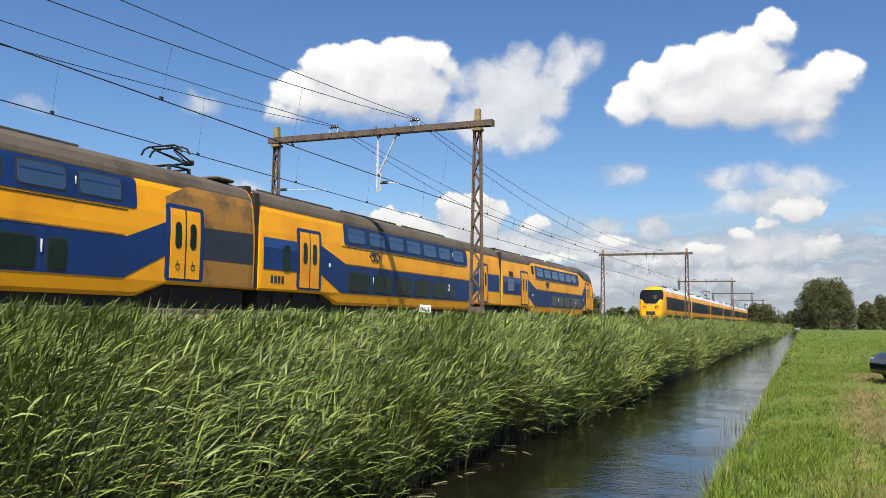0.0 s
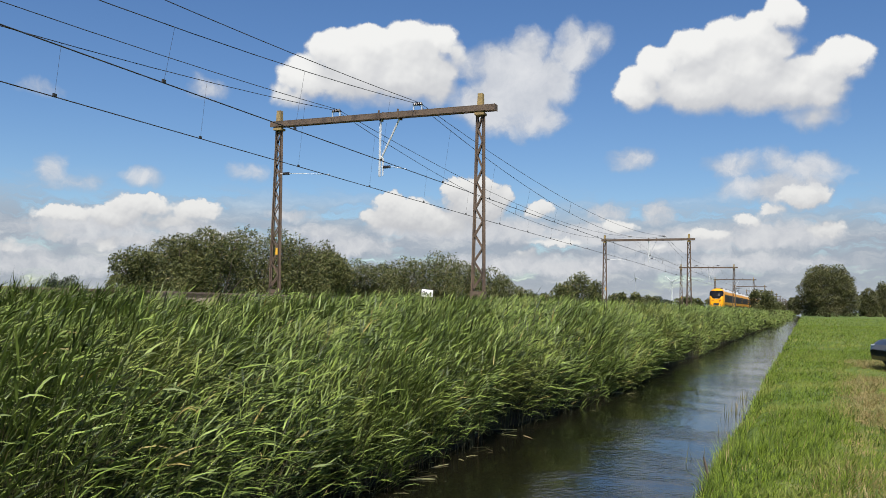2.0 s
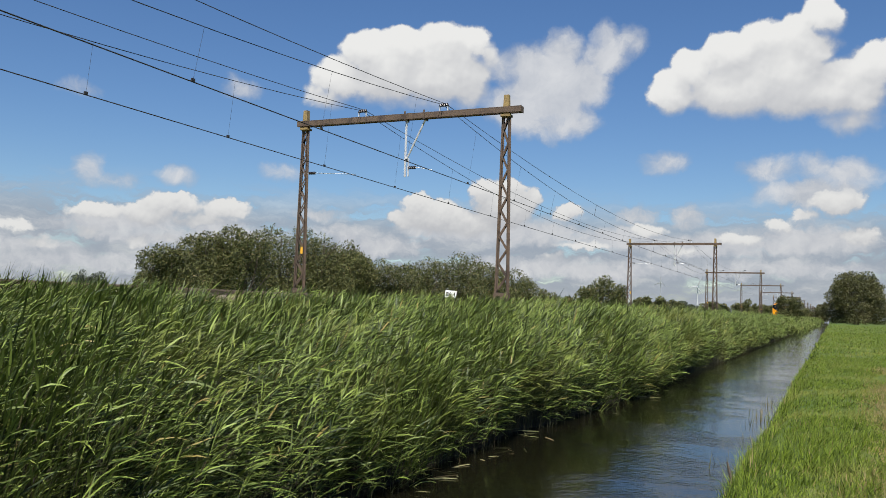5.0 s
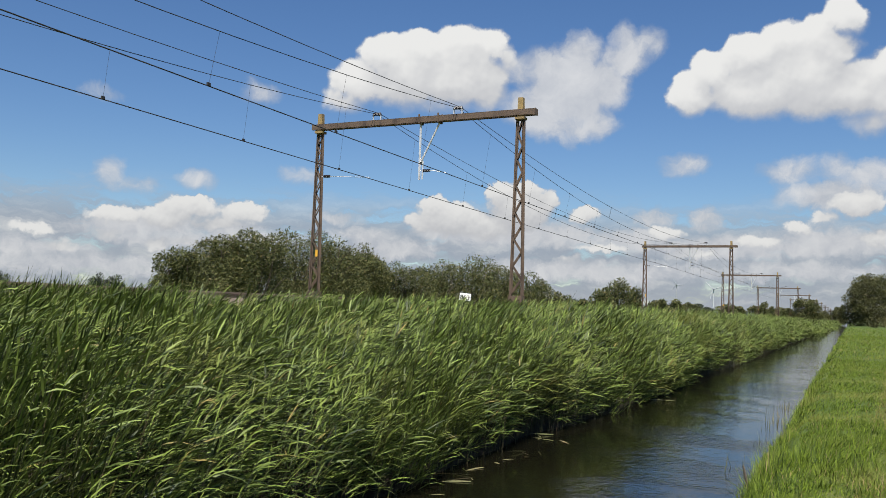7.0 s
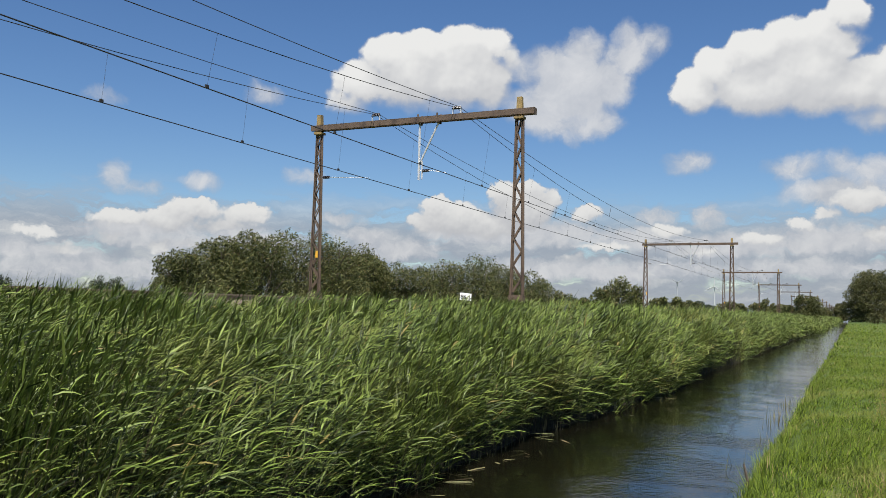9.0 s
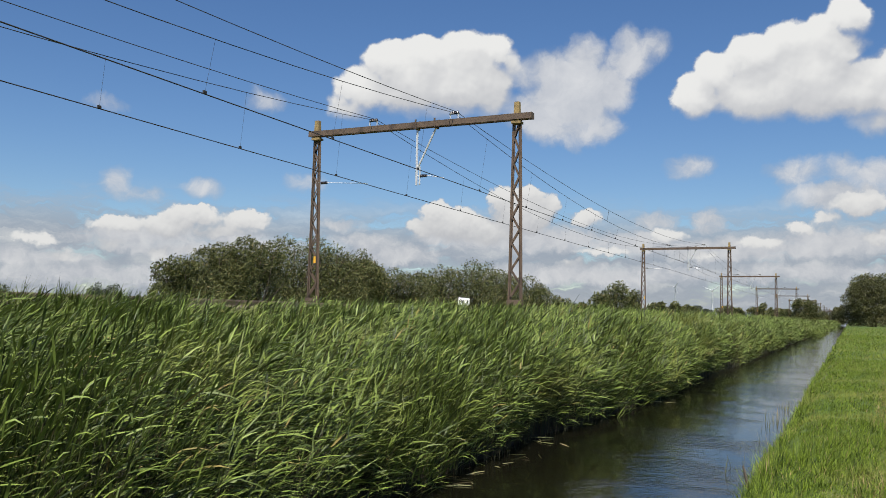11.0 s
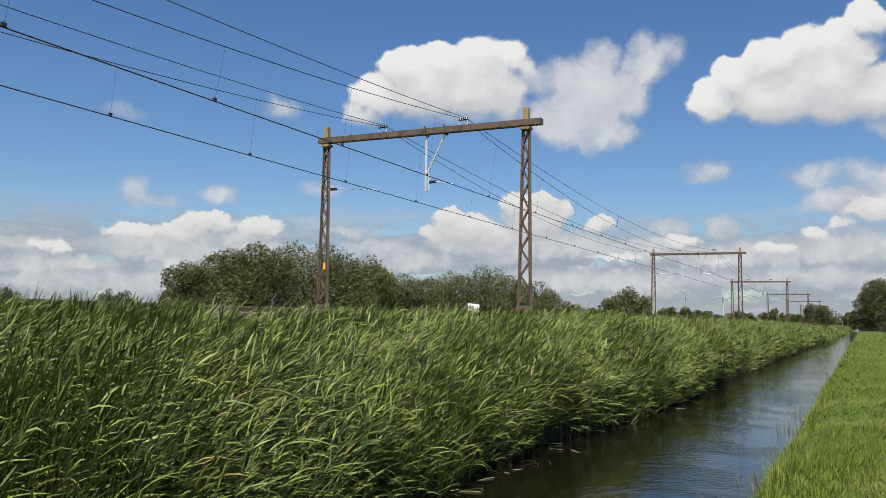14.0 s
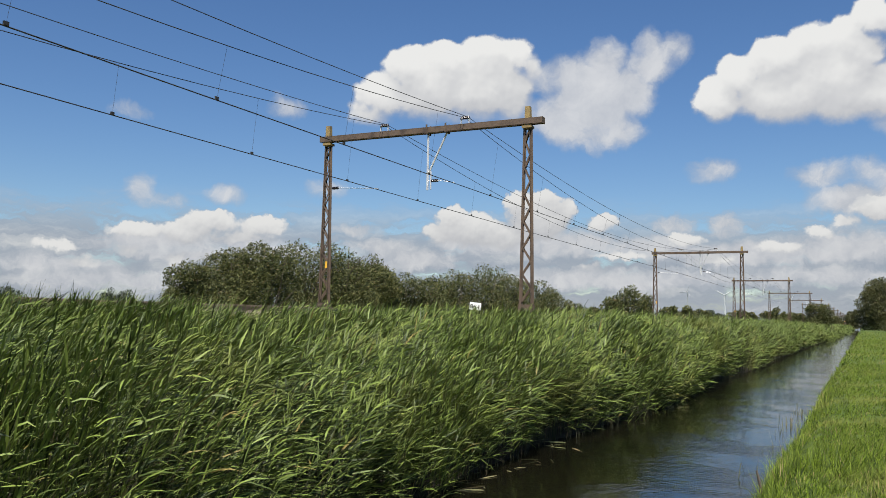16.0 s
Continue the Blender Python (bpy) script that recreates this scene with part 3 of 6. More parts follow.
def build_ballast(cx):
    """A ridge of broken stone under one track."""
    sx = np.array([-2.05, -1.8, -1.5, -1.2, -0.72, 0.0, 0.72, 1.2, 1.5, 1.8, 2.0])
    sz = np.array([-0.62, -0.45, -0.28, -0.17, -0.165, -0.175, -0.165, -0.17, -0.28, -0.45, -0.62])
    ys = np.concatenate([np.linspace(-900, 0, 60), np.arange(0.5, 110, 0.25), np.linspace(112, 1600, 200)])
    X, Y = np.meshgrid(sx, ys)
    rng = np.random.default_rng(5)
    Z = np.tile(sz, (len(ys), 1)) + rng.normal(0, 0.02, X.shape)
    X = X + rng.normal(0, 0.03, X.shape)
    v = np.stack([X + cx, Y, Z + RAIL_Z], -1).reshape(-1, 3)
    i = np.arange(X.size).reshape(X.shape)
    f = np.stack([i[:-1, :-1], i[:-1, 1:], i[1:, 1:], i[1:, :-1]], -1).reshape(-1, 4)
    return tagged(arrays("ballast", v, f, M_BALLAST), "brown-grey broken stone ballast under a track", "ballast", kind="structure")


def build_track(cx):
    """Two rails on sleepers."""
    track = tagged(empty("railway_track", pose(cx, 0, RAIL_Z)), "rusty steel rails on concrete sleepers in ballast", "railway track", "double track")
    for s in (-1, 1):
        bm = bmesh.new()
        x = s * 0.755
        add_box(bm, x - 0.036, x + 0.036, -900, 1600, -0.045, 0.0)
        add_box(bm, x - 0.009, x + 0.009, -900, 1600, -0.145, -0.045)
        add_box(bm, x - 0.07, x + 0.07, -900, 1600, -0.16, -0.145)
        part("rail", bm, M_RAIL, track)
    bm = bmesh.new()
    add_box(bm, -1.26, 1.26, -0.13, 0.13, -0.32, -0.17, 0.02)
    first = part("sleeper", bm, M_SLEEPER, track)
    first.location = (0, 8.0, 0)
    for k in range(1, 140):
        o = first.copy()
        scene.collection.objects.link(o)
        o.location = (0, 8.0 + 0.6 * k, 0)
    return track


ground = build_ground()
water = build_water()
for cx in (NEAR_X, FAR_X):
    build_ballast(cx)
    build_track(cx)


# ---- overhead line ----
MAST_L, MAST_R, BEAM_Z = -22.84, -12.65, 10.5
CONTACT_N, CONTACT_F = 8.0, 7.94
HOOK_Z = 10.95


def lattice_mast(portal, x):
    """Two channels laced with flat bars, tapering upwards, on a riveted foot."""
    z0, z1 = 2.05, BEAM_Z - 0.17
    w0, w1, dep = 0.27, 0.135, 0.075
    for s in (-1, 1):
        bm = bmesh.new()
        for t0, t1 in ((0, 1),):
            a, b = (x + s * w0, 0, z0), (x + s * w1, 0, z1)
            add_beam(bm, a, b, 0.016, 2 * dep)
        for yy in (-dep, dep):
            add_beam(bm, (x + s * (w0 - 0.03), yy, z0), (x + s * (w1 - 0.03), yy, z1), 0.06, 0.014)
        part("mast_leg", bm, M_STEEL, portal)
    n = 13
    for yy in (-dep + 0.0, dep):
        for k in range(n):
            bm = bmesh.new()
            za, zb = z0 + 0.75 + (z1 - z0 - 0.9) * k / n, z0 + 0.75 + (z1 - z0 - 0.9) * (k + 1) / n
            s = 1 if k % 2 else -1
            wa = w0 + (w1 - w0) * (za - z0) / (z1 - z0) - 0.04
            wb = w0 + (w1 - w0) * (zb - z0) / (z1 - z0) - 0.04
            add_beam(bm, (x + s * wa, yy * 0.96, za), (x - s * wb, yy * 0.96, zb), 0.016, 0.06)
            part("lacing_bar", bm, M_STEEL, portal)
    bm = boxes((x - 0.31, x + 0.31, -0.18, 0.18, z0 - 0.3, z0 + 0.62))
    part("mast_foot", bm, M_STEEL, portal, "riveted brown steel foot plates")
    part("foundation", boxes((x - 0.5, x + 0.5, -0.45, 0.45, z0 - 0.6, z0 - 0.02), bevel=0.03), M_CONC, portal, "concrete foundation block")
    bm = bmesh.new()
    bmesh.ops.create_cone(bm, cap_ends=True, segments=4, radius1=0.19, radius2=0.15, depth=0.98, matrix=Matrix.Translation((x, 0, BEAM_Z + 0.16)) @ Matrix.Rotation(radians(45), 4, "Z"))
    part("mast_head", bm, M_CAP, portal, "lichen-yellowed mast head")
    part("mast_collar", boxes((x - 0.21, x + 0.21, -0.2, 0.2, BEAM_Z - 0.30, BEAM_Z - 0.2)), M_CAP, portal)


def build_portal():
    portal = tagged(empty("catenary_portal", pose(0, PORTAL_Y, 0)), "brown weathered steel portal with two lattice masts over the tracks", "catenary portal", "portals along the line")
    lattice_mast(portal, MAST_L)
    lattice_mast(portal, MAST_R)
    bm = bmesh.new()
    for yy in (-0.17, 0.17):
        add_box(bm, MAST_L - 0.4, MAST_R + 0.68, yy - 0.01, yy + 0.01, BEAM_Z - 0.125, BEAM_Z + 0.125)
        for zz in (-0.115, 0.115):
            add_box(bm, MAST_L - 0.4, MAST_R + 0.68, yy * 0.72 - 0.06, yy * 0.72 + 0.06, BEAM_Z + zz - 0.012, BEAM_Z + zz + 0.012)
    for k in range(15):
        xx = MAST_L + 0.5 + k * 0.68
        add_box(bm, xx - 0.04, xx + 0.04, -0.16, 0.16, BEAM_Z - 0.122, BEAM_Z - 0.112)
    part("cross_beam", bm, M_STEEL, portal, "riveted brown steel cross beam")
    part("beam_end_plate", boxes((MAST_R + 0.68, MAST_R + 0.70, -0.19, 0.19, BEAM_Z - 0.14, BEAM_Z + 0.14)), M_STEEL, portal)
    for xx in (-19.75, -15.62):
        for s in (-0.13, 0.13):
            part("insulator_bracket", boxes((xx + s * 1.5 - 0.02, xx + s * 1.5 + 0.02, -0.03, 0.03, BEAM_Z + 0.12, HOOK_Z - 0.06)), M_GALV, portal)
        bm = bmesh.new()
        add_beam(bm, (xx - 0.24, 0, HOOK_Z - 0.06), (xx + 0.24, 0, HOOK_Z - 0.06), 0.05, 0.05)
        for dx in (-0.15, -0.05, 0.05, 0.15):
            bmesh.ops.create_cone(bm, cap_ends=True, segments=10, radius1=0.085, radius2=0.04, depth=0.11, matrix=Matrix.Translation((xx + dx, 0, HOOK_Z)))
        part("insulator", bm, M_INSUL, portal, "dark ribbed insulator")
    # hanging support of the near track
    hx = -17.45
    part("drop_tube", tubes(([(hx, 0, BEAM_Z - 0.1), (hx, 0, 7.78)], 0.055)), M_GALV, portal, "pale galvanised drop tube")
    part("drop_tube", tubes(([(hx + 0.16, 0, 8.62), (hx + 0.16, 0, 7.8)], 0.04)), M_GALV, portal, "pale galvanised drop tube")
    part("brace", tubes(([(-16.5, 0, BEAM_Z - 0.15), (hx + 0.05, 0, 8.55)], 0.042)), M_GALV, portal, "pale galvanised brace")
    for xx in (hx, -16.5):
        bm = boxes((xx - 0.04, xx + 0.04, -0.21, 0.21, BEAM_Z - 0.2, BEAM_Z - 0.165), (xx - 0.04, xx + 0.04, -0.21, -0.185, BEAM_Z - 0.2, BEAM_Z + 0.24), (xx - 0.04, xx + 0.04, 0.185, 0.21, BEAM_Z - 0.2, BEAM_Z + 0.24))
        part("clamp", bm, M_STEEL, portal)
    for x0, x1, z in ((hx + 0.1, -16.1, CONTACT_N + 0.05), (MAST_L + 0.2, -20.0, CONTACT_F + 0.05)):
        bm = bmesh.new()
        for k in range(4):
            add_tube(bm, [(x0 + 0.1 + 0.09 * k, 0, z + 0.14), (x0 + 0.15 + 0.09 * k, 0, z + 0.14)], 0.07, 8)
        part("insulator", bm, M_INSUL, portal, "dark ribbed insulator")
        part("steady_arm", tubes(([(x0 - 0.1, 0, z + 0.15), (x0 + 0.55, 0, z + 0.13), (x1, 0, z)], 0.015)), M_GALV, portal, "thin grey steady arm")
    part("number_plate", boxes((MAST_L + 0.1, MAST_L + 0.22, -0.17, -0.155, 4.3, 4.62)), plain("yellow_plate", (0.6, 0.33, 0.03), 0.5), portal, "small blank yellow plate")
    return portal


portal = build_portal()
for k in [-1] + list(range(1, 16)):
    copy_thing(portal, pose(0, PORTAL_Y + SPAN * k, 0))


def span_points(k, x0, x1, z, sag, n=24):
    y0 = PORTAL_Y + SPAN * k
    return [(x0 + (x1 - x0) * i / n, y0 + SPAN * i / n, z - 4 * sag * (i / n) * (1 - i / n)) for i in range(n + 1)]


def build_line(name, cx, contact_z, hook_x, label):
    """The wires of one track over many spans, with their droppers."""
    line = tagged(empty(name, pose(0, 0, 0)), label, "overhead line", "overhead lines of both tracks")
    stag = lambda k: cx - 0.15 if k % 2 == 0 else cx + 0.25
    contact, mess, feed = [], [], []
    for k in range(-2, 13):
        contact += span_points(k, stag(k), stag(k + 1), contact_z, 0.04)[:-1]
        mess += span_points(k, hook_x - 0.04, hook_x - 0.04, HOOK_Z, 2.15)[:-1]
        feed += span_points(k, hook_x + 0.1, hook_x + 0.1, HOOK_Z + 0.02, 1.35)[:-1]
    part("contact_wire", tubes((contact, 0.017)), M_WIRE, line)
    part("messenger_wire", tubes((mess, 0.0125)), M_WIRE, line)
    part("feeder_wire", tubes((feed, 0.0125)), M_WIRE, line)
    for k in range(-1, 3):
        n = 11
        for i in range(n):
            u = (i + 0.6) / n
            y = PORTAL_Y + SPAN * (k + u)
            zm = HOOK_Z - 4 * 2.15 * u * (1 - u)
            xc = stag(k) + (stag(k + 1) - stag(k)) * u
            bm = tubes(([(hook_x - 0.04, y, zm), (xc, y, contact_z)], 0.004))
            add_box(bm, xc - 0.025, xc + 0.025, y - 0.06, y + 0.06, contact_z - 0.02, contact_z + 0.07)
            part("dropper", bm, M_WIRE, line)
        y = PORTAL_Y + SPAN * (k + 0.37)
        bm = tubes(([(hook_x + 0.1, y, HOOK_Z - 4 * 1.35 * 0.37 * 0.63), (hook_x - 0.04, y, HOOK_Z - 4 * 2.15 * 0.37 * 0.63)], 0.012))
        part("wire_link", bm, M_WIRE, line)
    return line


build_line("overhead_line", NEAR_X, CONTACT_N, -15.62, "dark contact, messenger and feeder wires over a track")
build_line("overhead_line", FAR_X, CONTACT_F, -19.75, "dark contact, messenger and feeder wires over a track")


# ---- reeds and grass ----
WIND = np.array([0.86, 0.51])


def value_noise(x, y, cell, seed):
    """Smooth random field between -1 and 1 with lumps of about one cell."""
    g = np.random.default_rng(seed).uniform(-1, 1, (257, 257))
    u, v = np.asarray(x) / cell + 90.3, np.asarray(y) / cell + 40.7
    i, j = np.floor(u).astype(int), np.floor(v).astype(int)
    a, b = u - i, v - j
    a, b = a * a * (3 - 2 * a), b * b * (3 - 2 * b)
    i, j = i % 256, j % 256
    return (g[i, j] * (1 - a) + g[i + 1, j] * a) * (1 - b) + (g[i, j + 1] * (1 - a) + g[i + 1, j + 1] * a) * b


def blades(root, direction, length, width, rise, droop, segs, rng):
    """Leaf blades as tapering strips. root (N,3), direction (N,2) on the ground plane; rise, droop: slopes at base and tip."""
    n = len(root)
    t = np.linspace(0, 1, segs + 1)
    horiz = np.cos(rise)[:, None] * t + 0.25 * (t ** 2) * np.maximum(droop, 0)[:, None]
    vert = np.sin(rise)[:, None] * t - droop[:, None] * t ** 2
    cx = root[:, None, 0] + direction[:, None, 0] * horiz * length[:, None]
    cy = root[:, None, 1] + direction[:, None, 1] * horiz * length[:, None]
    cz = root[:, None, 2] + vert * length[:, None]
    c = np.stack([cx, cy, cz], -1)
    roll = rng.uniform(-0.9, 0.9, n)
    side = np.stack([-direction[:, 1] * np.cos(roll), direction[:, 0] * np.cos(roll), np.sin(roll)], -1)
    w = width[:, None] * np.minimum(1.0, (0.45 + 2.2 * t)) * (1 - t ** 2.2) * 0.5
    left = c[:, :-1] + side[:, None, :] * w[:, :-1, None]
    right = c[:, :-1] - side[:, None, :] * w[:, :-1, None]
    v = np.concatenate([left, right, c[:, -1:]], 1)
    m = 2 * segs + 1
    tri = []
    for s in range(segs - 1):
        tri += [(s, segs + s, segs + s + 1), (s, segs + s + 1, s + 1)]
    tri.append((segs - 1, 2 * segs - 1, 2 * segs))
    f = (np.arange(n)[:, None, None] * m + np.array(tri)[None]).reshape(-1, 3)
    return v.reshape(-1, 3), f


def reed_arrays(x, y, height, leaves, size, rng, lean_scale=1.0, segs=3):
    """Reed plants: a bent stem, leaves streaming downwind."""
    n = len(x)
    z0 = ground_z(x) - 0.05
    lean = lean_scale * rng.uniform(0.18, 0.5, n) * (0.8 + 0.5 * np.sin(x * 0.9 + y * 0.55) * np.sin(y * 0.33 + 1))
    clump = 0.5 * np.sin(x * 1.9 + 0.7 * y) + 0.45 * np.sin(y * 1.3 - x * 0.8 + 2.0)
    ang = np.arctan2(WIND[1], WIND[0]) + rng.normal(0, 0.5, n) + clump * 0.5
    d = np.stack([np.cos(ang), np.sin(ang)], -1)

    def stem(u):
        return np.stack([x[:, None] + d[:, :1] * (lean * height)[:, None] * u ** 2, y[:, None] + d[:, 1:] * (lean * height)[:, None] * u ** 2,
                         z0[:, None] + height[:, None] * (u - 0.5 * (lean[:, None] ** 2) * u ** 3)], -1)

    us = np.array([[0.0, 0.4, 0.72, 0.98]])
    c = stem(us)
    wid = 0.5 * np.array([0.009, 0.008, 0.007, 0.002])[None, :, None] * size[:, None, None]
    side = np.array([0.9, 0.43, 0.0])[None, None]
    v1 = np.concatenate([c - side * wid, c + side * wid], 1)
    q = []
    for s in range(3):
        q += [(s, s + 1, 5 + s), (s, 5 + s, 4 + s)]
    f1 = (np.arange(n)[:, None, None] * 8 + np.array(q)[None]).reshape(-1, 3)
    k = np.repeat(np.arange(n), leaves)
    u = np.tile((np.arange(leaves) + 0.5) / leaves, n) * 0.66 + 0.36 + rng.uniform(-0.05, 0.05, n * leaves)
    u = np.where(x[k] > -5.4, 0.2 + 0.8 * (u - 0.34) / 0.66, u)
    u = np.clip(u, 0.14, 1.0)
    hl = (lean * height)[k]
    root = np.stack([x[k] + d[k, 0] * hl * u ** 2, y[k] + d[k, 1] * hl * u ** 2, z0[k] + height[k] * (u - 0.5 * lean[k] ** 2 * u ** 3)], -1)
    la = np.arctan2(WIND[1], WIND[0]) + rng.normal(0, 0.62, len(k)) + 0.7 * clump[k]
    ld = np.stack([np.cos(la), np.sin(la)], -1)
    length = rng.uniform(0.18, 0.44, len(k)) * (1.05 - 0.35 * np.abs(u - 0.6)) * np.minimum(0.75 + 0.25 * size[k], 1.3)
    width = rng.uniform(0.017, 0.036, len(k)) * size[k]
    rise = np.clip(rng.uniform(0.25, 1.3, len(k)) - 0.3 * clump[k] + 0.35 * (u > 0.93), -0.1, 1.3)
    droop = rng.uniform(0.03, 0.5, len(k)) ** 1.2 + 0.4 * (rng.uniform(0, 1, len(k)) < 0.15)
    v2, f2 = blades(root, ld, length, width, rise, droop, segs, rng)
    v1 = v1.reshape(-1, 3)
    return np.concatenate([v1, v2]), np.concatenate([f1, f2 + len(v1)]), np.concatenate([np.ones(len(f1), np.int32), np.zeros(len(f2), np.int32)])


def reed_spread(y0, y1, per_m2, rng, x0=-11.8, x1=-4.2):
    n = int((x1 - x0) * (y1 - y0) * per_m2)
    x, y = rng.uniform(x0, x1, n), rng.uniform(y0, y1, n)
    keep = (y > -x * 0.62 - 1.5) & (rng.uniform(0, 1, n) < np.where(x > -6.3, 1.0, np.where(x > -8.0, 0.5, 0.32)))
    # wind-blown hollows
    keep &= value_noise(x, y, 0.8, 83) + rng.normal(0, 0.12, n) < 0.62
    x, y = x[keep], y[keep]
    edge = -4.35 + bank_wave(y)
    x = x + 0.9 * np.clip((y - 104.0) / 9.0, 0, 1) * np.clip((x + 9.0) / 3.0, 0, 1)
    x = np.where(x > edge, edge - rng.uniform(0, 0.5, len(x)), x)
    return x, y


def reed_height(x, y, rng):
    wave = 0.11 * np.sin(x * 1.1 + y * 0.37) + 0.09 * np.sin(y * 0.9 + x * 0.4)
    wave = wave + 0.2 * value_noise(x, y, 0.9, 81) + 0.14 * value_noise(x, y, 0.35, 82)
    h = 1.68 + np.clip(wave + rng.normal(0, 0.14, len(x)), -0.6, 0.3)
    front = np.clip((-x - 4.2) / 0.7, 0, 1)
    h = h * (0.74 + 0.26 * front)
    back = np.clip((-x - 8.2) / 3.4, 0, 1)
    worn = np.exp(-((x + 11.6) / 2.0) ** 2 - ((y - 14.0) / 1.2) ** 2) + np.exp(-((x + 11.6) / 1.6) ** 2 - ((y - 19.6) / 1.0) ** 2)
    h = h * (1 - 0.35 * np.clip(worn, 0, 1))
    near = 0.36 * np.clip(1.1 - y / 26.0, 0, 1)
    return (h - near) * (1 - 0.62 * back) * rng.uniform(0.9, 1.06, len(x))


def build_reeds():
    rng = np.random.default_rng(11)
    made_sets = []
    x, y = reed_spread(1.0, 34, 92, rng)
    h = reed_height(x, y, rng)
    which = rng.integers(0, 6, len(x))
    for s in range(6):
        k = which == s
        v, f, slots = reed_arrays(x[k], y[k], h[k], 16, np.clip(0.55 + 0.024 * y[k], 0.72, 1.05), rng)
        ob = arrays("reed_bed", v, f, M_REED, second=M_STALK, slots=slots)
        made_sets.append(tagged(ob, "tall green reeds bent by the wind along the ditch", "reeds", "reed bed", kind="stuff"))
    v, f, slots = [], [], []
    off = 0
    for y0, y1, dens, leaves, size in ((34, 70, 42, 10, 1.5), (70, 130, 18, 9, 2.6), (130, 420, 5.0, 8, 4.6)):
        x, y = reed_spread(y0, y1, dens, rng)
        h = reed_height(x, y, rng)
        a, b, c = reed_arrays(x, y, h, leaves, np.full(len(x), size), rng, segs=2)
        slots.append(c)
        v.append(a)
        f.append(b + off)
        off += len(a)
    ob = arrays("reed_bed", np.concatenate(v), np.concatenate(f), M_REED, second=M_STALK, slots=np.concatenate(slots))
    tagged(ob, "distant stretch of green reeds along the ditch", "reeds", "reed bed", kind="stuff")
    # a few taller stalks with feathery heads
    n = 60
    x, y = rng.uniform(-10, -7.5, n), rng.uniform(14, 32, n)
    k = y > -x * 0.7
    x, y = x[k], y[k]
    v, f, slots = reed_arrays(x, y, reed_height(x, y, rng) + 0.03, 18, np.full(len(x), 0.7), rng, 1.2)
    made_sets.append(tagged(arrays("reed_plumes", v, f, M_REED, second=M_STALK, slots=slots), "taller reed stalks standing above the rest", "reeds", "reed bed", kind="stuff"))
    return made_sets


def build_grass():
    rng = np.random.default_rng(17)
    v, f, off = [], [], 0
    for y0, y1, n, lo, hi, wd in ((5.5, 16, 80000, 0.06, 0.16, 0.0085), (16, 40, 65000, 0.06, 0.15, 0.011), (40, 110, 36000, 0.08, 0.2, 0.03), (100, 260, 26000, 0.1, 0.24, 0.07)):
        y = rng.uniform(y0, y1, n)
        x = rng.uniform(-1.12, 0.3 + 0.085 * y1, n)
        k = (x < 0.4 + 0.09 * y) & (rng.uniform(0, 1, n) > (y - 60) / 220) & ((x - 0.05 * y < -0.15 + 0.25 * value_noise(x, y, 1.1, 75)) | (rng.uniform(0, 1, n) < 0.16 + 0.3 * (value_noise(x, y, 0.8, 76) > 0.3)) | (y > 33))
        x, y = x[k], y[k]
        x = x + bank_wave(y) * 0.45 * np.clip((0.6 - x) / 1.4, 0, 1) * (y < 100)
        dry = (np.sin(x * 1.3 + 2) * np.sin(y * 0.4) + rng.normal(0, 0.5, len(x)) > 1.1)
        m = len(x)
        root = np.stack([x, y, ground_z(x - 0.0) - 0.01], -1)
        a = np.arctan2(WIND[1], WIND[0]) + rng.normal(0, 1.2, m)
        tuft = 0.8 * value_noise(x, y, 0.16, 71) + 0.7 * value_noise(x, y, 0.45, 72) + 0.4 * value_noise(x, y, 1.7, 73)
        length = rng.uniform(lo, hi, m) * np.where(x < -0.75, 1.8, 1.0) * (1.1 + 0.8 * np.clip(tuft, -0.9, 1.3))
        vv, ff = blades(root, np.stack([np.cos(a), np.sin(a)], -1), length, np.full(m, wd) * rng.uniform(0.7, 1.4, m), rng.uniform(0.7, 1.4, m), rng.uniform(0.0, 0.6, m), 2, rng)
        v.append(vv)
        f.append(ff + off)
        off += len(vv)
    ob = arrays("bank_grass", np.concatenate(v), np.concatenate(f), M_GRASS)
    tagged(ob, "short bright green grass on the ditch bank", "grass", kind="stuff")
    # mown dry swathe beside the car
    n = 46000
    y = rng.uniform(7, 32, n)
    x = 0.05 * y + 0.36 + rng.normal(0, 0.42, n)
    k = (np.sin(y * 0.9) + np.sin(x * 2.2 + y * 0.3) > -0.4) & (x > -0.42 + 0.05 * y)
    x, y = x[k], y[k]
    m = len(x)
    a = rng.uniform(0, 6.28, m)
    v, f = blades(np.stack([x, y, ground_z(x) - 0.005], -1), np.stack([np.cos(a), np.sin(a)], -1), rng.uniform(0.06, 0.24, m), rng.uniform(0.004, 0.012, m), rng.uniform(0.1, 1.3, m), rng.uniform(0, 0.5, m), 2, rng)
    tagged(arrays("mown_hay", v, f, M_STRAW), "straw-coloured mown grass lying on the bank", "dry grass", kind="stuff")


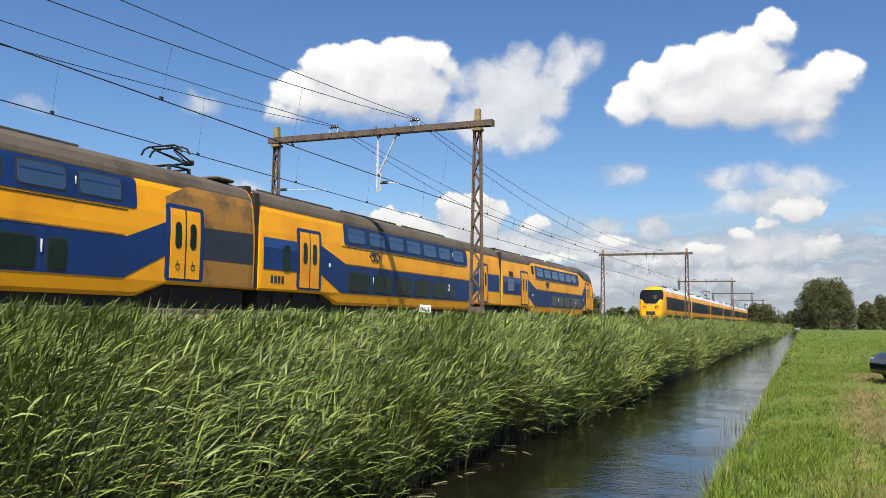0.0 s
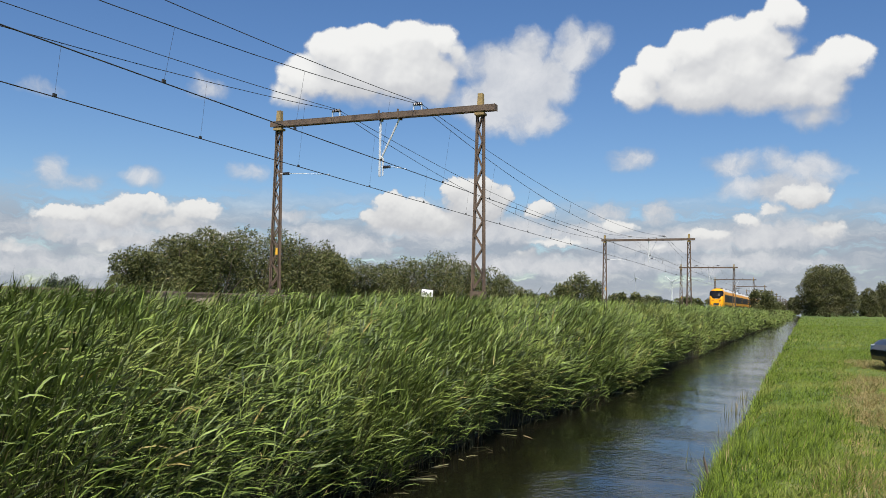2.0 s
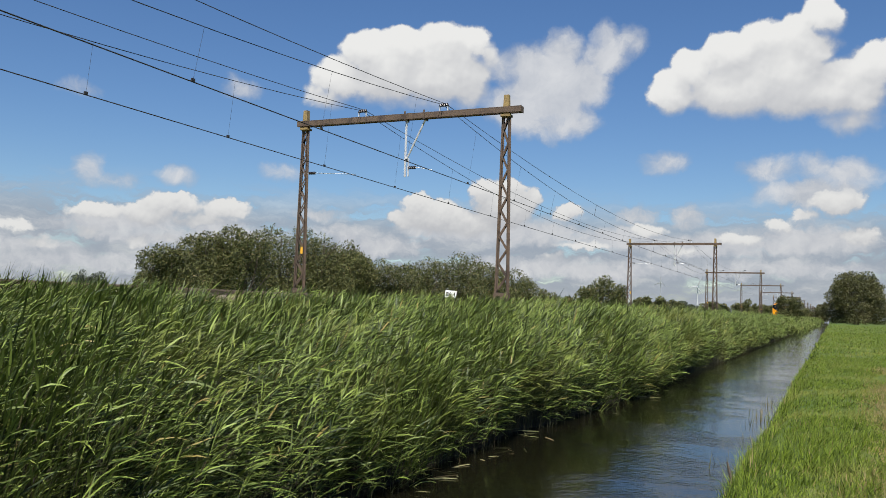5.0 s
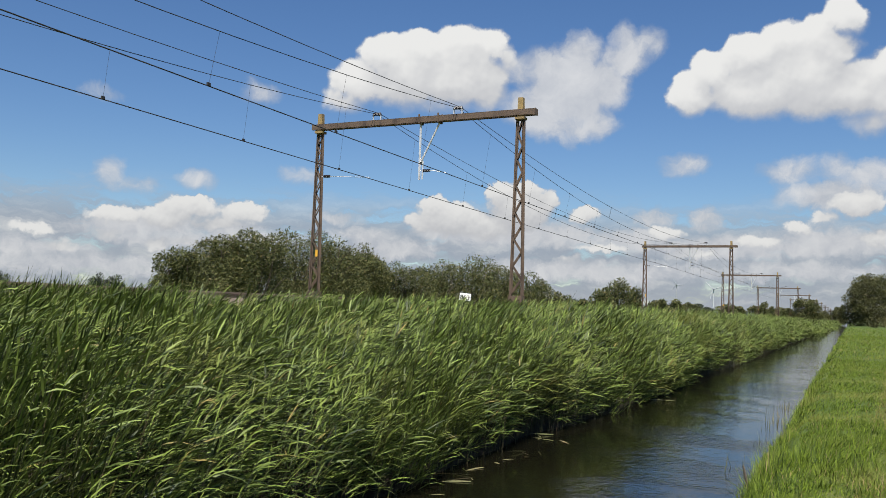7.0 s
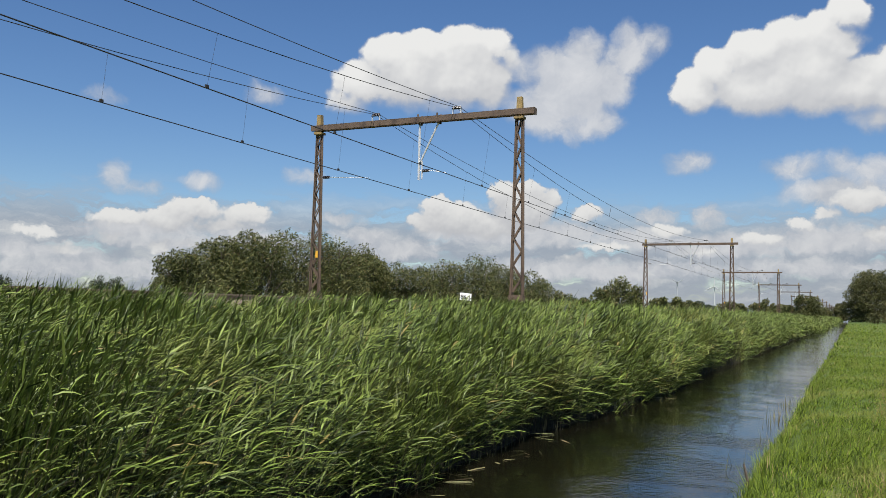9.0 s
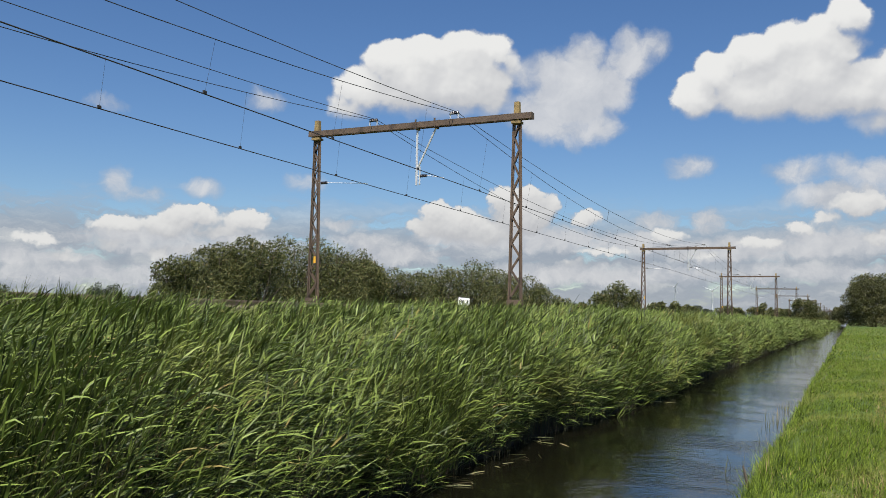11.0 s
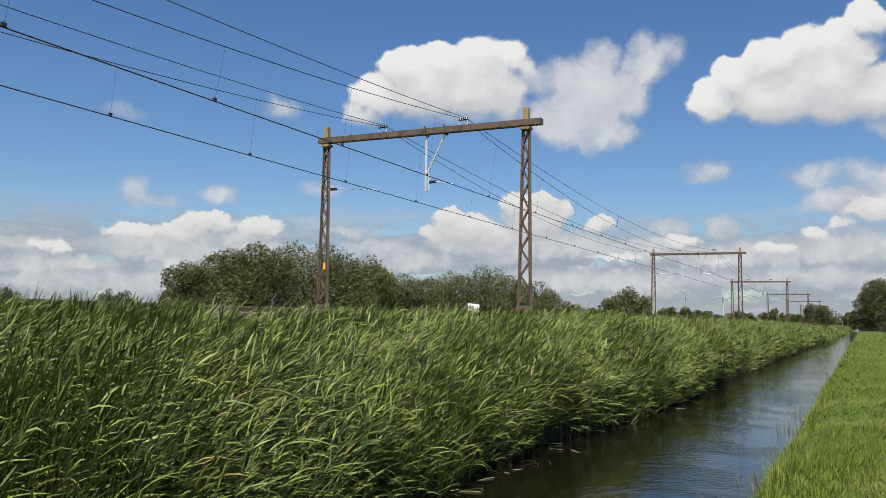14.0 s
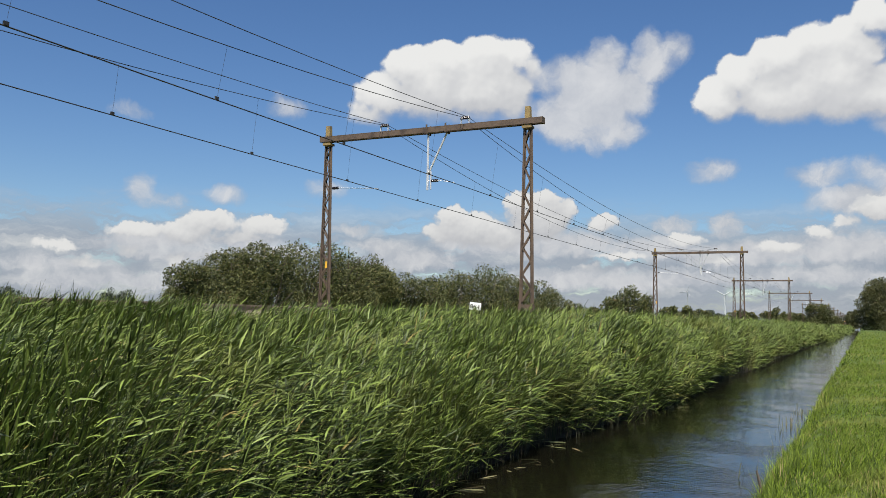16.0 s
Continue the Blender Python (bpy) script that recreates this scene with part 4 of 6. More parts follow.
def build_verge():
    """Rough tall grass on the shoulder of the embankment, with bare gaps."""
    rng = np.random.default_rng(23)
    n = 34000
    y = 6 + 150 * rng.uniform(0, 1, n) ** 1.8
    x = rng.uniform(-13.3, -10.6, n)
    gap = np.sin(y * 0.55 + 1.2) + 0.6 * np.sin(y * 1.37) + 0.4 * np.sin(x * 2.0 + y)
    k = (((x + 12.2) / 1.9) ** 2 + ((y - 15.0) / 1.1) ** 2 > 1) & (((x + 12.2) / 1.7) ** 2 + ((y - 20.3) / 0.9) ** 2 > 1)
    x, y, gap = x[k], y[k], gap[k]
    m = len(x)
    a = np.arctan2(WIND[1], WIND[0]) + rng.normal(0, 0.8, m)
    length = rng.uniform(0.35, 0.8, m) * np.clip(0.85 + 0.2 * gap, 0.65, 1.1)
    v, f = blades(np.stack([x, y, ground_z(x) - 0.02], -1), np.stack([np.cos(a), np.sin(a)], -1), length, rng.uniform(0.008, 0.018, m) * (1 + y / 50), rng.uniform(0.7, 1.35, m), rng.uniform(0.05, 0.5, m), 3, rng)
    tagged(arrays("verge_grass", v, f, M_REED), "rough tall grass on the embankment shoulder", "grass", kind="stuff")


reed_sets = build_reeds()
build_verge()
build_grass()


# ---- trains ----
M_GRIME_BLUE = plain("grimy_blue_paint", (0.018, 0.022, 0.035), 0.6, 0, (0.01, 0.012, 0.018), 0.9, 12, 0.5, 0.05)
M_BAND = plain("dark_window_band", (0.012, 0.014, 0.02), 0.6, 0, (0.02, 0.024, 0.03), 0.5, 25, 0.2, 0.0)
M_BAND.node_tree.nodes["Principled BSDF"].inputs["Specular IOR Level"].default_value = 0.15
# half of the double-decker's cross-section: x from the middle, z above the rail
DECKER = [(1.30, 0.30), (1.42, 0.42), (1.47, 0.80), (1.48, 1.6), (1.48, 2.35), (1.45, 2.95), (1.36, 3.7), (1.27, 4.05), (1.10, 4.32), (0.80, 4.50), (0.42, 4.62), (0.0, 4.67)]
SINGLE = [(1.25, 0.42), (1.36, 0.55), (1.43, 1.0), (1.45, 1.7), (1.45, 2.4), (1.40, 3.0), (1.30, 3.45), (1.12, 3.75), (0.80, 3.95), (0.42, 4.05), (0.0, 4.08)]


def side_x(profile, z):
    zs, xs = [p[1] for p in profile], [p[0] for p in profile]
    return float(np.interp(z, zs, xs))


def side_panel(profile, low, high, lift=0.012, flip=1, rows=6):
    """A sheet that lies on the carriage side. low, high: polylines (y, z) of its lower and upper edge, over the same stretch."""
    ys = sorted({p[0] for p in low} | {p[0] for p in high})
    bm = bmesh.new()
    grid = []
    zmin, zmax = min(p[1] for p in low), max(p[1] for p in high)
    cuts = [z for _, z in profile if zmin < z < zmax]
    for y in ys:
        a = float(np.interp(y, [p[0] for p in low], [p[1] for p in low]))
        b = float(np.interp(y, [p[0] for p in high], [p[1] for p in high]))
        col = []
        for z in [a] + [min(max(c, a), b) for c in cuts] + [b]:
            col.append(bm.verts.new((flip * (side_x(profile, z) + lift), y, z)))
        grid.append(col)
    for a, b in zip(grid, grid[1:]):
        for r in range(len(a) - 1):
            bm.faces.new((a[r], b[r], b[r + 1], a[r + 1]))
    bmesh.ops.remove_doubles(bm, verts=bm.verts[:], dist=0.0005)
    geo = bmesh.ops.extrude_face_region(bm, geom=bm.faces[:])
    for v in geo["geom"]:
        if isinstance(v, bmesh.types.BMVert):
            v.co.x -= flip * (lift + 0.02)
    return bm


def rounded(y0, y1, z0, z1, r):
    """Lower and upper edge of a rectangle with cut corners."""
    return [(y0, z0 + r), (y0 + r * 0.3, z0 + r * 0.3), (y0 + r, z0), (y1 - r, z0), (y1 - r * 0.3, z0 + r * 0.3), (y1, z0 + r)], \
           [(y0, z1 - r), (y0 + r * 0.3, z1 - r * 0.3), (y0 + r, z1), (y1 - r, z1), (y1 - r * 0.3, z1 - r * 0.3), (y1, z1 - r)]


def shell(profile, stations):
    """A carriage shell lofted through stations (y, width factor, foot z, top z)."""
    bm = bmesh.new()
    z_lo, z_hi = profile[0][1], profile[-1][1]
    rings = []
    for y, w, foot, top in stations:
        ring = []
        pts = [(x, z) for x, z in profile]
        pts = pts + [(-x, z) for x, z in profile[-2::-1]]
        for x, z in pts:
            u = (z - z_lo) / (z_hi - z_lo)
            ring.append(bm.verts.new((x * w, y, foot + u * (top - foot)) if foot != 0 else (x * w, y, z)))
        rings.append(ring)
    k = len(rings[0])
    for a, b in zip(rings, rings[1:]):
        for i in range(k):
            bm.faces.new((a[i], a[(i + 1) % k], b[(i + 1) % k], b[i]))
    bm.faces.new(rings[0])
    bm.faces.new(rings[-1][::-1])
    return bm


def both(fn):
    for flip in (1, -1):
        fn(flip)


def add_door(car, profile, yc, z0, z1, flip, mat_leaf, mat_frame):
    """A double plug door: dark blue surround, two yellow leaves, each with a tall rounded pane."""
    part("door_frame", side_panel(profile, *rounded(yc - 0.92, yc + 0.92, z0 - 0.08, z1 + 0.14, 0.12), 0.02, flip), mat_frame, car)
    for s in (-1, 1):
        a, b = sorted((yc + s * 0.03, yc + s * 0.72))
        part("door_leaf", side_panel(profile, [(a, z0), (b, z0)], [(a, z1), (b, z1)], 0.034, flip), mat_leaf, car)
        m = yc + s * 0.36
        part("door_pane", side_panel(profile, *rounded(m - 0.15, m + 0.15, z0 + 0.95, z1 - 0.42, 0.14), 0.044, flip), M_PANE, car, "tall dark rounded door pane")
    part("door_seal", side_panel(profile, [(yc - 0.03, z0), (yc + 0.03, z0)], [(yc - 0.03, z1), (yc + 0.03, z1)], 0.04, flip), M_RUBBER, car)


def add_window(car, profile, y0, y1, z0, z1, flip, divider=True):
    part("window_seal", side_panel(profile, *rounded(y0 - 0.05, y1 + 0.05, z0 - 0.05, z1 + 0.05, 0.14), 0.022, flip), M_RUBBER, car)
    # panes with a bar take the glass with sky reflection painted in
    part("window", side_panel(profile, *rounded(y0, y1, z0, z1, 0.12), 0.032, flip), M_PANE_UP if divider else M_PANE, car, "dark tinted carriage window")
    if divider:
        zt = z0 + 0.68 * (z1 - z0)
        part("window_bar", side_panel(profile, [(y0 + 0.06, zt - 0.018), (y1 - 0.06, zt - 0.018)], [(y0 + 0.06, zt + 0.018), (y1 - 0.06, zt + 0.018)], 0.04, flip, 1), M_BLUE2, car)


def add_figure(car, ch, y, z, size, flip, material, x):
    """One class numeral on the side."""
    cu = bpy.data.curves.new("numeral", "FONT")
    cu.body, cu.size, cu.extrude, cu.align_x = ch, size, 0.006, "CENTER"
    tmp = bpy.data.objects.new("numeral", cu)
    me = bpy.data.meshes.new_from_object(tmp)
    bpy.data.objects.remove(tmp)
    me.materials.append(material)
    ob = new("class_numeral", me)
    ob.parent = car
    ob.matrix_basis = Matrix.Translation((flip * (x + 0.03), y, z)) @ Matrix.Rotation(radians(90 * flip), 4, "Z") @ Matrix.Rotation(radians(90), 4, "X")
    ob["label"] = "white class numeral"


def add_badge(car, y, z, flip):
    """The operator's mark: two hooked strokes."""
    hook = [(-0.1, -0.85), (-0.62, -0.85), (-1.0, 0.0), (-0.6, 0.85), (-0.12, 0.85), (0.3, -0.3), (0.55, -0.3)]
    for s in (-1, 1):
        pts = [(flip * (side_x(DECKER, z + s * 0.2 * b) + 0.012), y + s * 0.5 * a, z + s * 0.2 * b) for a, b in hook]
        part("operator_mark", tubes((pts, 0.03)), M_BLUE, car, "dark blue operator mark")


def add_round_badge(car, y, z, flip):
    """A white ring round a dark centre."""
    x = side_x(DECKER, z)
    for name, r, out, mat in (("badge_ring", 0.085, 0.025, M_WHITE), ("badge_centre", 0.035, 0.03, M_BLUE)):
        bm = bmesh.new()
        add_tube(bm, [(flip * x, y, z), (flip * (x + out), y, z)], r, 14)
        part(name, bm, mat, car)


def add_door_marks(car, yc, flip):
    """Small dark signs on both door leaves: a ring with an upright and a bar."""
    z = 1.36
    x = flip * (side_x(DECKER, z) + 0.036)
    for s in (-1, 1):
        y = yc + s * 0.37
        ring = [(x, y + 0.09 * math.cos(2 * math.pi * k / 10), z - 0.06 + 0.09 * math.sin(2 * math.pi * k / 10)) for k in range(11)]
        part("door_sign", tubes((ring, 0.014), ([(x, y, z - 0.02), (x, y - 0.03, z + 0.14)], 0.018), ([(x, y - 0.02, z + 0.03), (x, y + 0.1, z + 0.02)], 0.014)), M_BLACK, car, "small dark door sign")


def add_bogie(car, yc, drop=0.0):
    bm = bmesh.new()
    for s in (-1, 1):
        add_box(bm, s * 1.05 - 0.08, s * 1.05 + 0.08, yc - 1.7, yc + 1.7, 0.38, 0.66, 0.03)
        add_box(bm, s * 1.15 - 0.1, s * 1.15 + 0.1, yc - 0.35, yc + 0.35, 0.3, 0.75, 0.03)
        for d in (-1.25, 1.25):
            add_box(bm, s * 1.1 - 0.14, s * 1.1 + 0.14, yc + d - 0.18, yc + d + 0.18, 0.3, 0.6, 0.03)
    add_box(bm, -1.0, 1.0, yc - 0.25, yc + 0.25, 0.4, 0.7)
    part("bogie", bm, M_UNDER, car, "black bogie frame").location = (0, 0, -drop)
    for d in (-1.25, 1.25):
        bm = bmesh.new()
        for s in (-1, 1):
            bmesh.ops.create_cone(bm, cap_ends=True, segments=24, radius1=0.46, radius2=0.46, depth=0.13, matrix=Matrix.Translation((s * 0.78, yc + d, 0.46)) @ Matrix.Rotation(radians(90), 4, "Y"))
        add_tube(bm, [(-0.78, yc + d, 0.46), (0.78, yc + d, 0.46)], 0.08)
        part("wheelset", bm, M_UNDER, car).location = (0, 0, -drop)


def add_pantograph(car, yc, zb, zt, w=0.75, scale=1.0):
    frame_bm = tubes(([(-0.45, yc - 0.5, zb + 0.12), (0.45, yc - 0.5, zb + 0.12)], 0.04), ([(-0.45, yc + 0.5, zb + 0.12), (0.45, yc + 0.5, zb + 0.12)], 0.04),
                     ([(-0.4, yc - 0.5, zb + 0.12), (-0.4, yc + 0.5, zb + 0.12)], 0.04), ([(0.4, yc - 0.5, zb + 0.12), (0.4, yc + 0.5, zb + 0.12)], 0.04))
    knee = (yc + 0.95, zb + 0.12 + 0.42 * (zt - zb))
    for s in (-1, 1):
        add_tube(frame_bm, [(s * 0.3, yc - 0.35, zb + 0.12), (s * 0.16, knee[0], knee[1])], 0.035)
        add_tube(frame_bm, [(s * 0.16, knee[0], knee[1]), (s * 0.38, yc - 0.25, zt - 0.1)], 0.03)
        add_tube(frame_bm, [(s * 0.05, knee[0], knee[1]), (s * -0.3, yc - 0.2, zt - 0.12)], 0.02)
    add_tube(frame_bm, [(-0.18, knee[0], knee[1]), (0.18, knee[0], knee[1])], 0.1)
    part("pantograph_arms", frame_bm, M_UNDER, car, "black folding pantograph arms")
    head = bmesh.new()
    for d in (-0.45, -0.05):
        add_tube(head, [(-w - 0.12, yc + d, zt - 0.26), (-w, yc + d, zt - 0.08), (-0.55, yc + d, zt), (0.55, yc + d, zt), (w, yc + d, zt - 0.08), (w + 0.12, yc + d, zt - 0.26)], 0.035)
    add_tube(head, [(-0.4, yc - 0.45, zt - 0.05), (-0.4, yc - 0.05, zt - 0.05)], 0.03)
    add_tube(head, [(0.4, yc - 0.45, zt - 0.05), (0.4, yc - 0.05, zt - 0.05)], 0.03)
    part("pantograph_head", head, M_UNDER, car, "black pantograph contact strips")
    for s in (-0.4, 0.4):
        for d in (-0.5, 0.5):
            bm = bmesh.new()
            bmesh.ops.create_cone(bm, cap_ends=True, segments=10, radius1=0.09, radius2=0.05, depth=0.22, matrix=Matrix.Translation((s, yc + d, zb + 0.02)))
            part("pantograph_insulator", bm, M_INSUL, car)


def decker_carriage(train, y0, kind):
    """One double-deck carriage from y0 to its end; kind: cab (nose at high y), middle or power."""
    cab = kind == "cab"
    L = 28.45 if cab else 27.35
    if cab:
        st = [(0.0, 0.985, 0, 0), (0.15, 1, 0, 0), (6.2, 1, 0, 0), (7.4, 1, 0, 0), (19.0, 1, 0, 0), (21.4, 1, 0.3, 4.67), (21.9, 1, 0.3, 4.66), (22.4, 1, 0.3, 4.64), (23.1, 1, 0.3, 4.57), (23.4, 1, 0.3, 4.54), (24.2, 1, 0.3, 4.46), (25.6, 1, 0.3, 4.34), (26.6, 0.985, 0.3, 4.06), (27.2, 0.95, 0.3, 3.68), (27.7, 0.89, 0.3, 3.1), (28.05, 0.82, 0.3, 2.55), (28.3, 0.72, 0.34, 2.05), (L, 0.6, 0.5, 1.6)]
    else:
        st = [(0.0, 0.985, 0, 0), (0.15, 1, 0, 0), (4.7, 1, 0, 0), (5.9, 1, 0, 0), (L - 5.9, 1, 0, 0), (L - 4.7, 1, 0, 0), (L - 0.15, 1, 0, 0), (L, 0.985, 0, 0)]
    bm = shell(DECKER, [(y, w, 0 if f == 0 else max(f, 0.3), t) for y, w, f, t in st])
    # over the bogies the floor is higher
    for v in bm.verts:
        if v.co.z < 0.74 and (v.co.y < (6.3 if cab else 4.8) or (22.9 < v.co.y < 26.0 if cab else v.co.y > L - 4.8)):
            v.co.z = 0.72
    car = part("carriage", bm, M_YELLOW, train, "yellow and blue double-deck carriage", smooth=False)
    car.location = (0, y0, 0.09)
    # roof
    d_in, d_out = (5.05 if cab else 3.45), (L - 3.72 if cab else L - 3.85 if kind == "power" else L - 3.35)
    up0, up1 = (7.9, 21.45) if cab else (6.35, 21.3)
    for flip in (1, -1):
        rz = 4.05 if cab else 3.9
        top_end = 22.2 if cab else L - 0.1
        zr = [(0.1, rz), (7.0, rz), (top_end, rz)] if not cab else [(0.1, 3.78), (6.6, 3.82), (7.3, 4.08), (top_end, 4.06)]
        part("roof_panel", side_panel(DECKER, zr, [(0.1, 4.669), (top_end, 4.669)], 0.014, flip, 8), M_ROOF, car, "sooty grey roof panel")
        # lower blue band with its slanted ends round the doors
        lo = [(0.25, 1.52), (d_in - 0.85, 1.52), (d_in + 0.95, 1.52), (d_in + 2.6, 0.82), (d_out - 2.7, 0.82), (d_out - 0.95, 1.6), (d_out + 0.92, 1.6)]
        hi = [(0.25, 2.72), (d_in - 0.85, 2.72), (d_in + 0.95, 2.72), (d_in + 3.1, 2.06), (d_out - 2.6, 2.06), (d_out - 0.95, 2.66), (d_out + 0.92, 2.66)]
        if cab:
            lo[-3:] = [(d_out - 2.1, 0.82), (d_out - 0.95, 1.36), (d_out + 0.92, 1.36)]
            hi[-3:] = [(d_out - 2.35, 2.08), (d_out - 0.95, 3.0), (d_out + 0.92, 3.0)]
        if not cab:
            lo += [(L - 0.25, 1.6)]
            hi += [(L - 0.25, 2.72)]
        part("blue_band", side_panel(DECKER, lo, hi, 0.012, flip, 8), M_BLUE, car, "dark blue lower livery band")
        # sky reflection on the sloping part, painted as a lighter blue
        part("sky_sheen_band", side_panel(DECKER, [(0.25, 2.34), (d_in - 0.85, 2.34)], [(0.25, 2.715), (d_in - 0.85, 2.715)], 0.016, flip, 3), M_BLUE2, car, "lighter blue stripe of painted sky reflection")
        # upper blue band
        part("upper_band", side_panel(DECKER, *rounded(up0, up1, 2.93, 3.87, 0.12), 0.014, flip), M_BLUE, car, "blue band round the upper windows")
        part("groove", side_panel(DECKER, [(up0 - 0.2, 2.84), (up1 - 0.4, 2.84)], [(up0 - 0.2, 2.87), (up1 - 0.4, 2.87)], 0.014, flip, 1), M_UNDER, car)
        part("gutter", side_panel(DECKER, [(d_in + 3.0, 2.07), (d_out - 2.7, 2.07)], [(d_in + 3.0, 2.12), (d_out - 2.7, 2.12)], 0.02, flip, 1), M_GRIME, car)
        n = 6 if cab else 7
        step = (up1 - up0 - 0.5) / n
        for k in range(n):
            a = up0 + 0.35 + k * step
            add_window(car, DECKER, a, a + (step - 0.5 if not (cab and k == n - 1) else step - 0.9), 3.1, 3.72, flip)
        n = 5 if cab else 6
        lo0, lo1 = (12.35, 22.35) if cab else (d_in + 3.3, d_out - 3.2)
        step = (lo1 - lo0) / n
        for k in range(n):
            a = lo0 + k * step
            add_window(car, DECKER, a, a + (0.62 if not cab and k == n - 1 else step - 0.42), 0.93, 1.74, flip, False)
        add_door(car, DECKER, d_in, 0.92, 3.16, flip, M_YELLOW, M_BLUE)
        add_door(car, DECKER, d_out, 0.92, 3.16, flip, M_YELLOW, M_BLUE)
        if kind == "power":
            add_door_marks(car, d_out, flip)
            part("grimy_panel", side_panel(DECKER, [(d_out - 0.9, 3.26), (d_out + 0.93, 3.26), (d_out + 0.94, 2.68), (L - 0.15, 2.74)], [(d_out - 0.9, 3.5), (d_out + 0.2, 3.98), (L - 0.15, 3.98)], 0.018, flip), M_GRIME, car, "soot-stained end panel")
            part("grimy_panel", side_panel(DECKER, [(d_out + 0.95, 0.76), (L - 0.15, 0.76)], [(d_out + 0.95, 1.6), (L - 0.15, 1.6)], 0.018, flip), M_GRIME, car, "soot-stained end panel")
            part("grimy_blue_panel", side_panel(DECKER, [(d_out + 0.95, 1.604), (L - 0.15, 1.604)], [(d_out + 0.95, 2.68), (L - 0.15, 2.73)], 0.02, flip), M_GRIME_BLUE, car, "soot-darkened blue panel")
        elif cab:
            add_window(car, DECKER, 1.2, 2.5, 1.75, 2.62, flip)
            part("vent", side_panel(DECKER, *rounded(1.5, 2.4, 2.78, 3.1, 0.06), 0.02, flip), M_UNDER, car, "black louvred vent")
            part("vent", side_panel(DECKER, *rounded(7.0, 7.55, 3.2, 3.85, 0.06), 0.02, flip), M_UNDER, car, "brown-black louvred vent")
            yc = L - 1.95
            part("cab_door", side_panel(DECKER, [(yc - 0.33, 0.85), (yc + 0.33, 0.85)], [(yc - 0.33, 2.95), (yc + 0.33, 2.95)], 0.02, flip), M_YELLOW, car)
            part("door_pane", side_panel(DECKER, *rounded(yc - 0.16, yc + 0.16, 1.95, 2.68, 0.12), 0.034, flip), M_PANE, car)
            for s in (-0.42, 0.42):
                part("grab_rail", side_panel(DECKER, [(yc + s - 0.05, 0.95), (yc + s + 0.05, 0.95)], [(yc + s - 0.05, 2.15), (yc + s + 0.05, 2.15)], 0.026, flip, 2), M_GRIME, car)
            add_round_badge(car, L - 5.45, 1.68, flip)
            add_round_badge(car, d_in + 2.0, 1.62, flip)
            part("step_recess", side_panel(DECKER, [(L - 2.78, 0.31), (L - 1.62, 0.31)], [(L - 2.78, 0.84), (L - 1.62, 0.84)], 0.03, flip, 2), M_UNDER, car, "black recess with cab steps")
            for zz in (0.38, 0.6, 0.8):
                part("cab_step", boxes((flip * 1.4, flip * 1.56, L - 2.25, L - 1.66, zz - 0.02, zz + 0.02)), M_UNDER, car)
        else:
            part("end_pane", side_panel(DECKER, *rounded(1.55, 2.0, 1.5, 2.5, 0.1), 0.03, flip), M_PANE, car)
            add_round_badge(car, d_in + 1.6, 1.95, flip)
        add_figure(car, "2" if cab else "1", 14.25 if cab else d_in + 5.6, 1.35, 0.42, flip, M_WHITE, side_x(DECKER, 1.5))
        add_figure(car, "1" if kind == "power" else "2", 20.2 if cab else d_out - 5.68, 1.35, 0.5, flip, M_WHITE, side_x(DECKER, 1.5))
        add_figure(car, "1" if kind == "power" else "2", up1 - 2.35, 3.34, 0.32, flip, M_WHITE, side_x(DECKER, 3.5))
        add_badge(car, 11.0 if cab else 9.2, 2.56 if cab else 2.6, flip)
        for k in range(0 if cab else 4):
            yy = 0.75 + 0.24 * k
            part("fleet_mark", side_panel(DECKER, [(yy, 1.02), (yy + 0.15, 1.02)], [(yy, 1.3), (yy + 0.15, 1.3)], 0.014, flip, 1), M_BLACK, car, "plain dark bar on the yellow panel")
    if cab:
        # grey roof cap over the cab
        bm = shell([(1.40, 0.0), (1.36, 0.34), (1.24, 0.56), (0.95, 0.70), (0.45, 0.78), (0.0, 0.80)], [(21.4, 0.93, 4.1, 4.70), (22.0, 0.97, 4.06, 4.72), (22.5, 0.985, 3.95, 4.72), (22.9, 1.0, 3.82, 4.70), (23.5, 1.005, 3.66, 4.66), (24.2, 1.01, 3.6, 4.60), (25.0, 1.005, 3.56, 4.55), (25.8, 1.0, 3.52, 4.46), (26.3, 0.985, 3.43, 4.34), (26.7, 0.965, 3.32, 4.18), (27.05, 0.94, 3.16, 3.95), (27.35, 0.91, 3.0, 3.66)])
        part("cab_roof", bm, M_FAIRING, car, "grey cab roof fairing")
        bm = bmesh.new()
        g = [[(-0.98, 27.36, 3.56), (0.98, 27.36, 3.56)], [(-0.95, 28.14, 2.5), (0.95, 28.14, 2.5)]]
        vs = [bm.verts.new(p) for p in (g[0][0], g[0][1], g[1][1], g[1][0])]
        bm.faces.new(vs)
        geo = bmesh.ops.extrude_face_region(bm, geom=bm.faces[:])
        for v in geo["geom"]:
            if isinstance(v, bmesh.types.BMVert):
                v.co += Vector((0, -0.05, -0.05))
        part("windscreen", bm, M_SCREEN, car, "dark raked windscreen")
        for s in (-1, 1):
            part("tail_lamp", boxes((s * 0.6 - 0.12, s * 0.6 + 0.12, 28.2, 28.34, 1.5, 1.62)), M_LAMP_RED, car)
        part("coupler", tubes(([(0, 27.6, 0.95), (0, 28.7, 0.95)], 0.12)), M_UNDER, car)
    part("gangway", boxes((-1.4, 1.4, -0.29, -0.01, 0.8, 4.3), (-1.0, 1.0, -0.29, -0.01, 4.3, 4.58)), M_UNDER, car, "black gangway bellows")
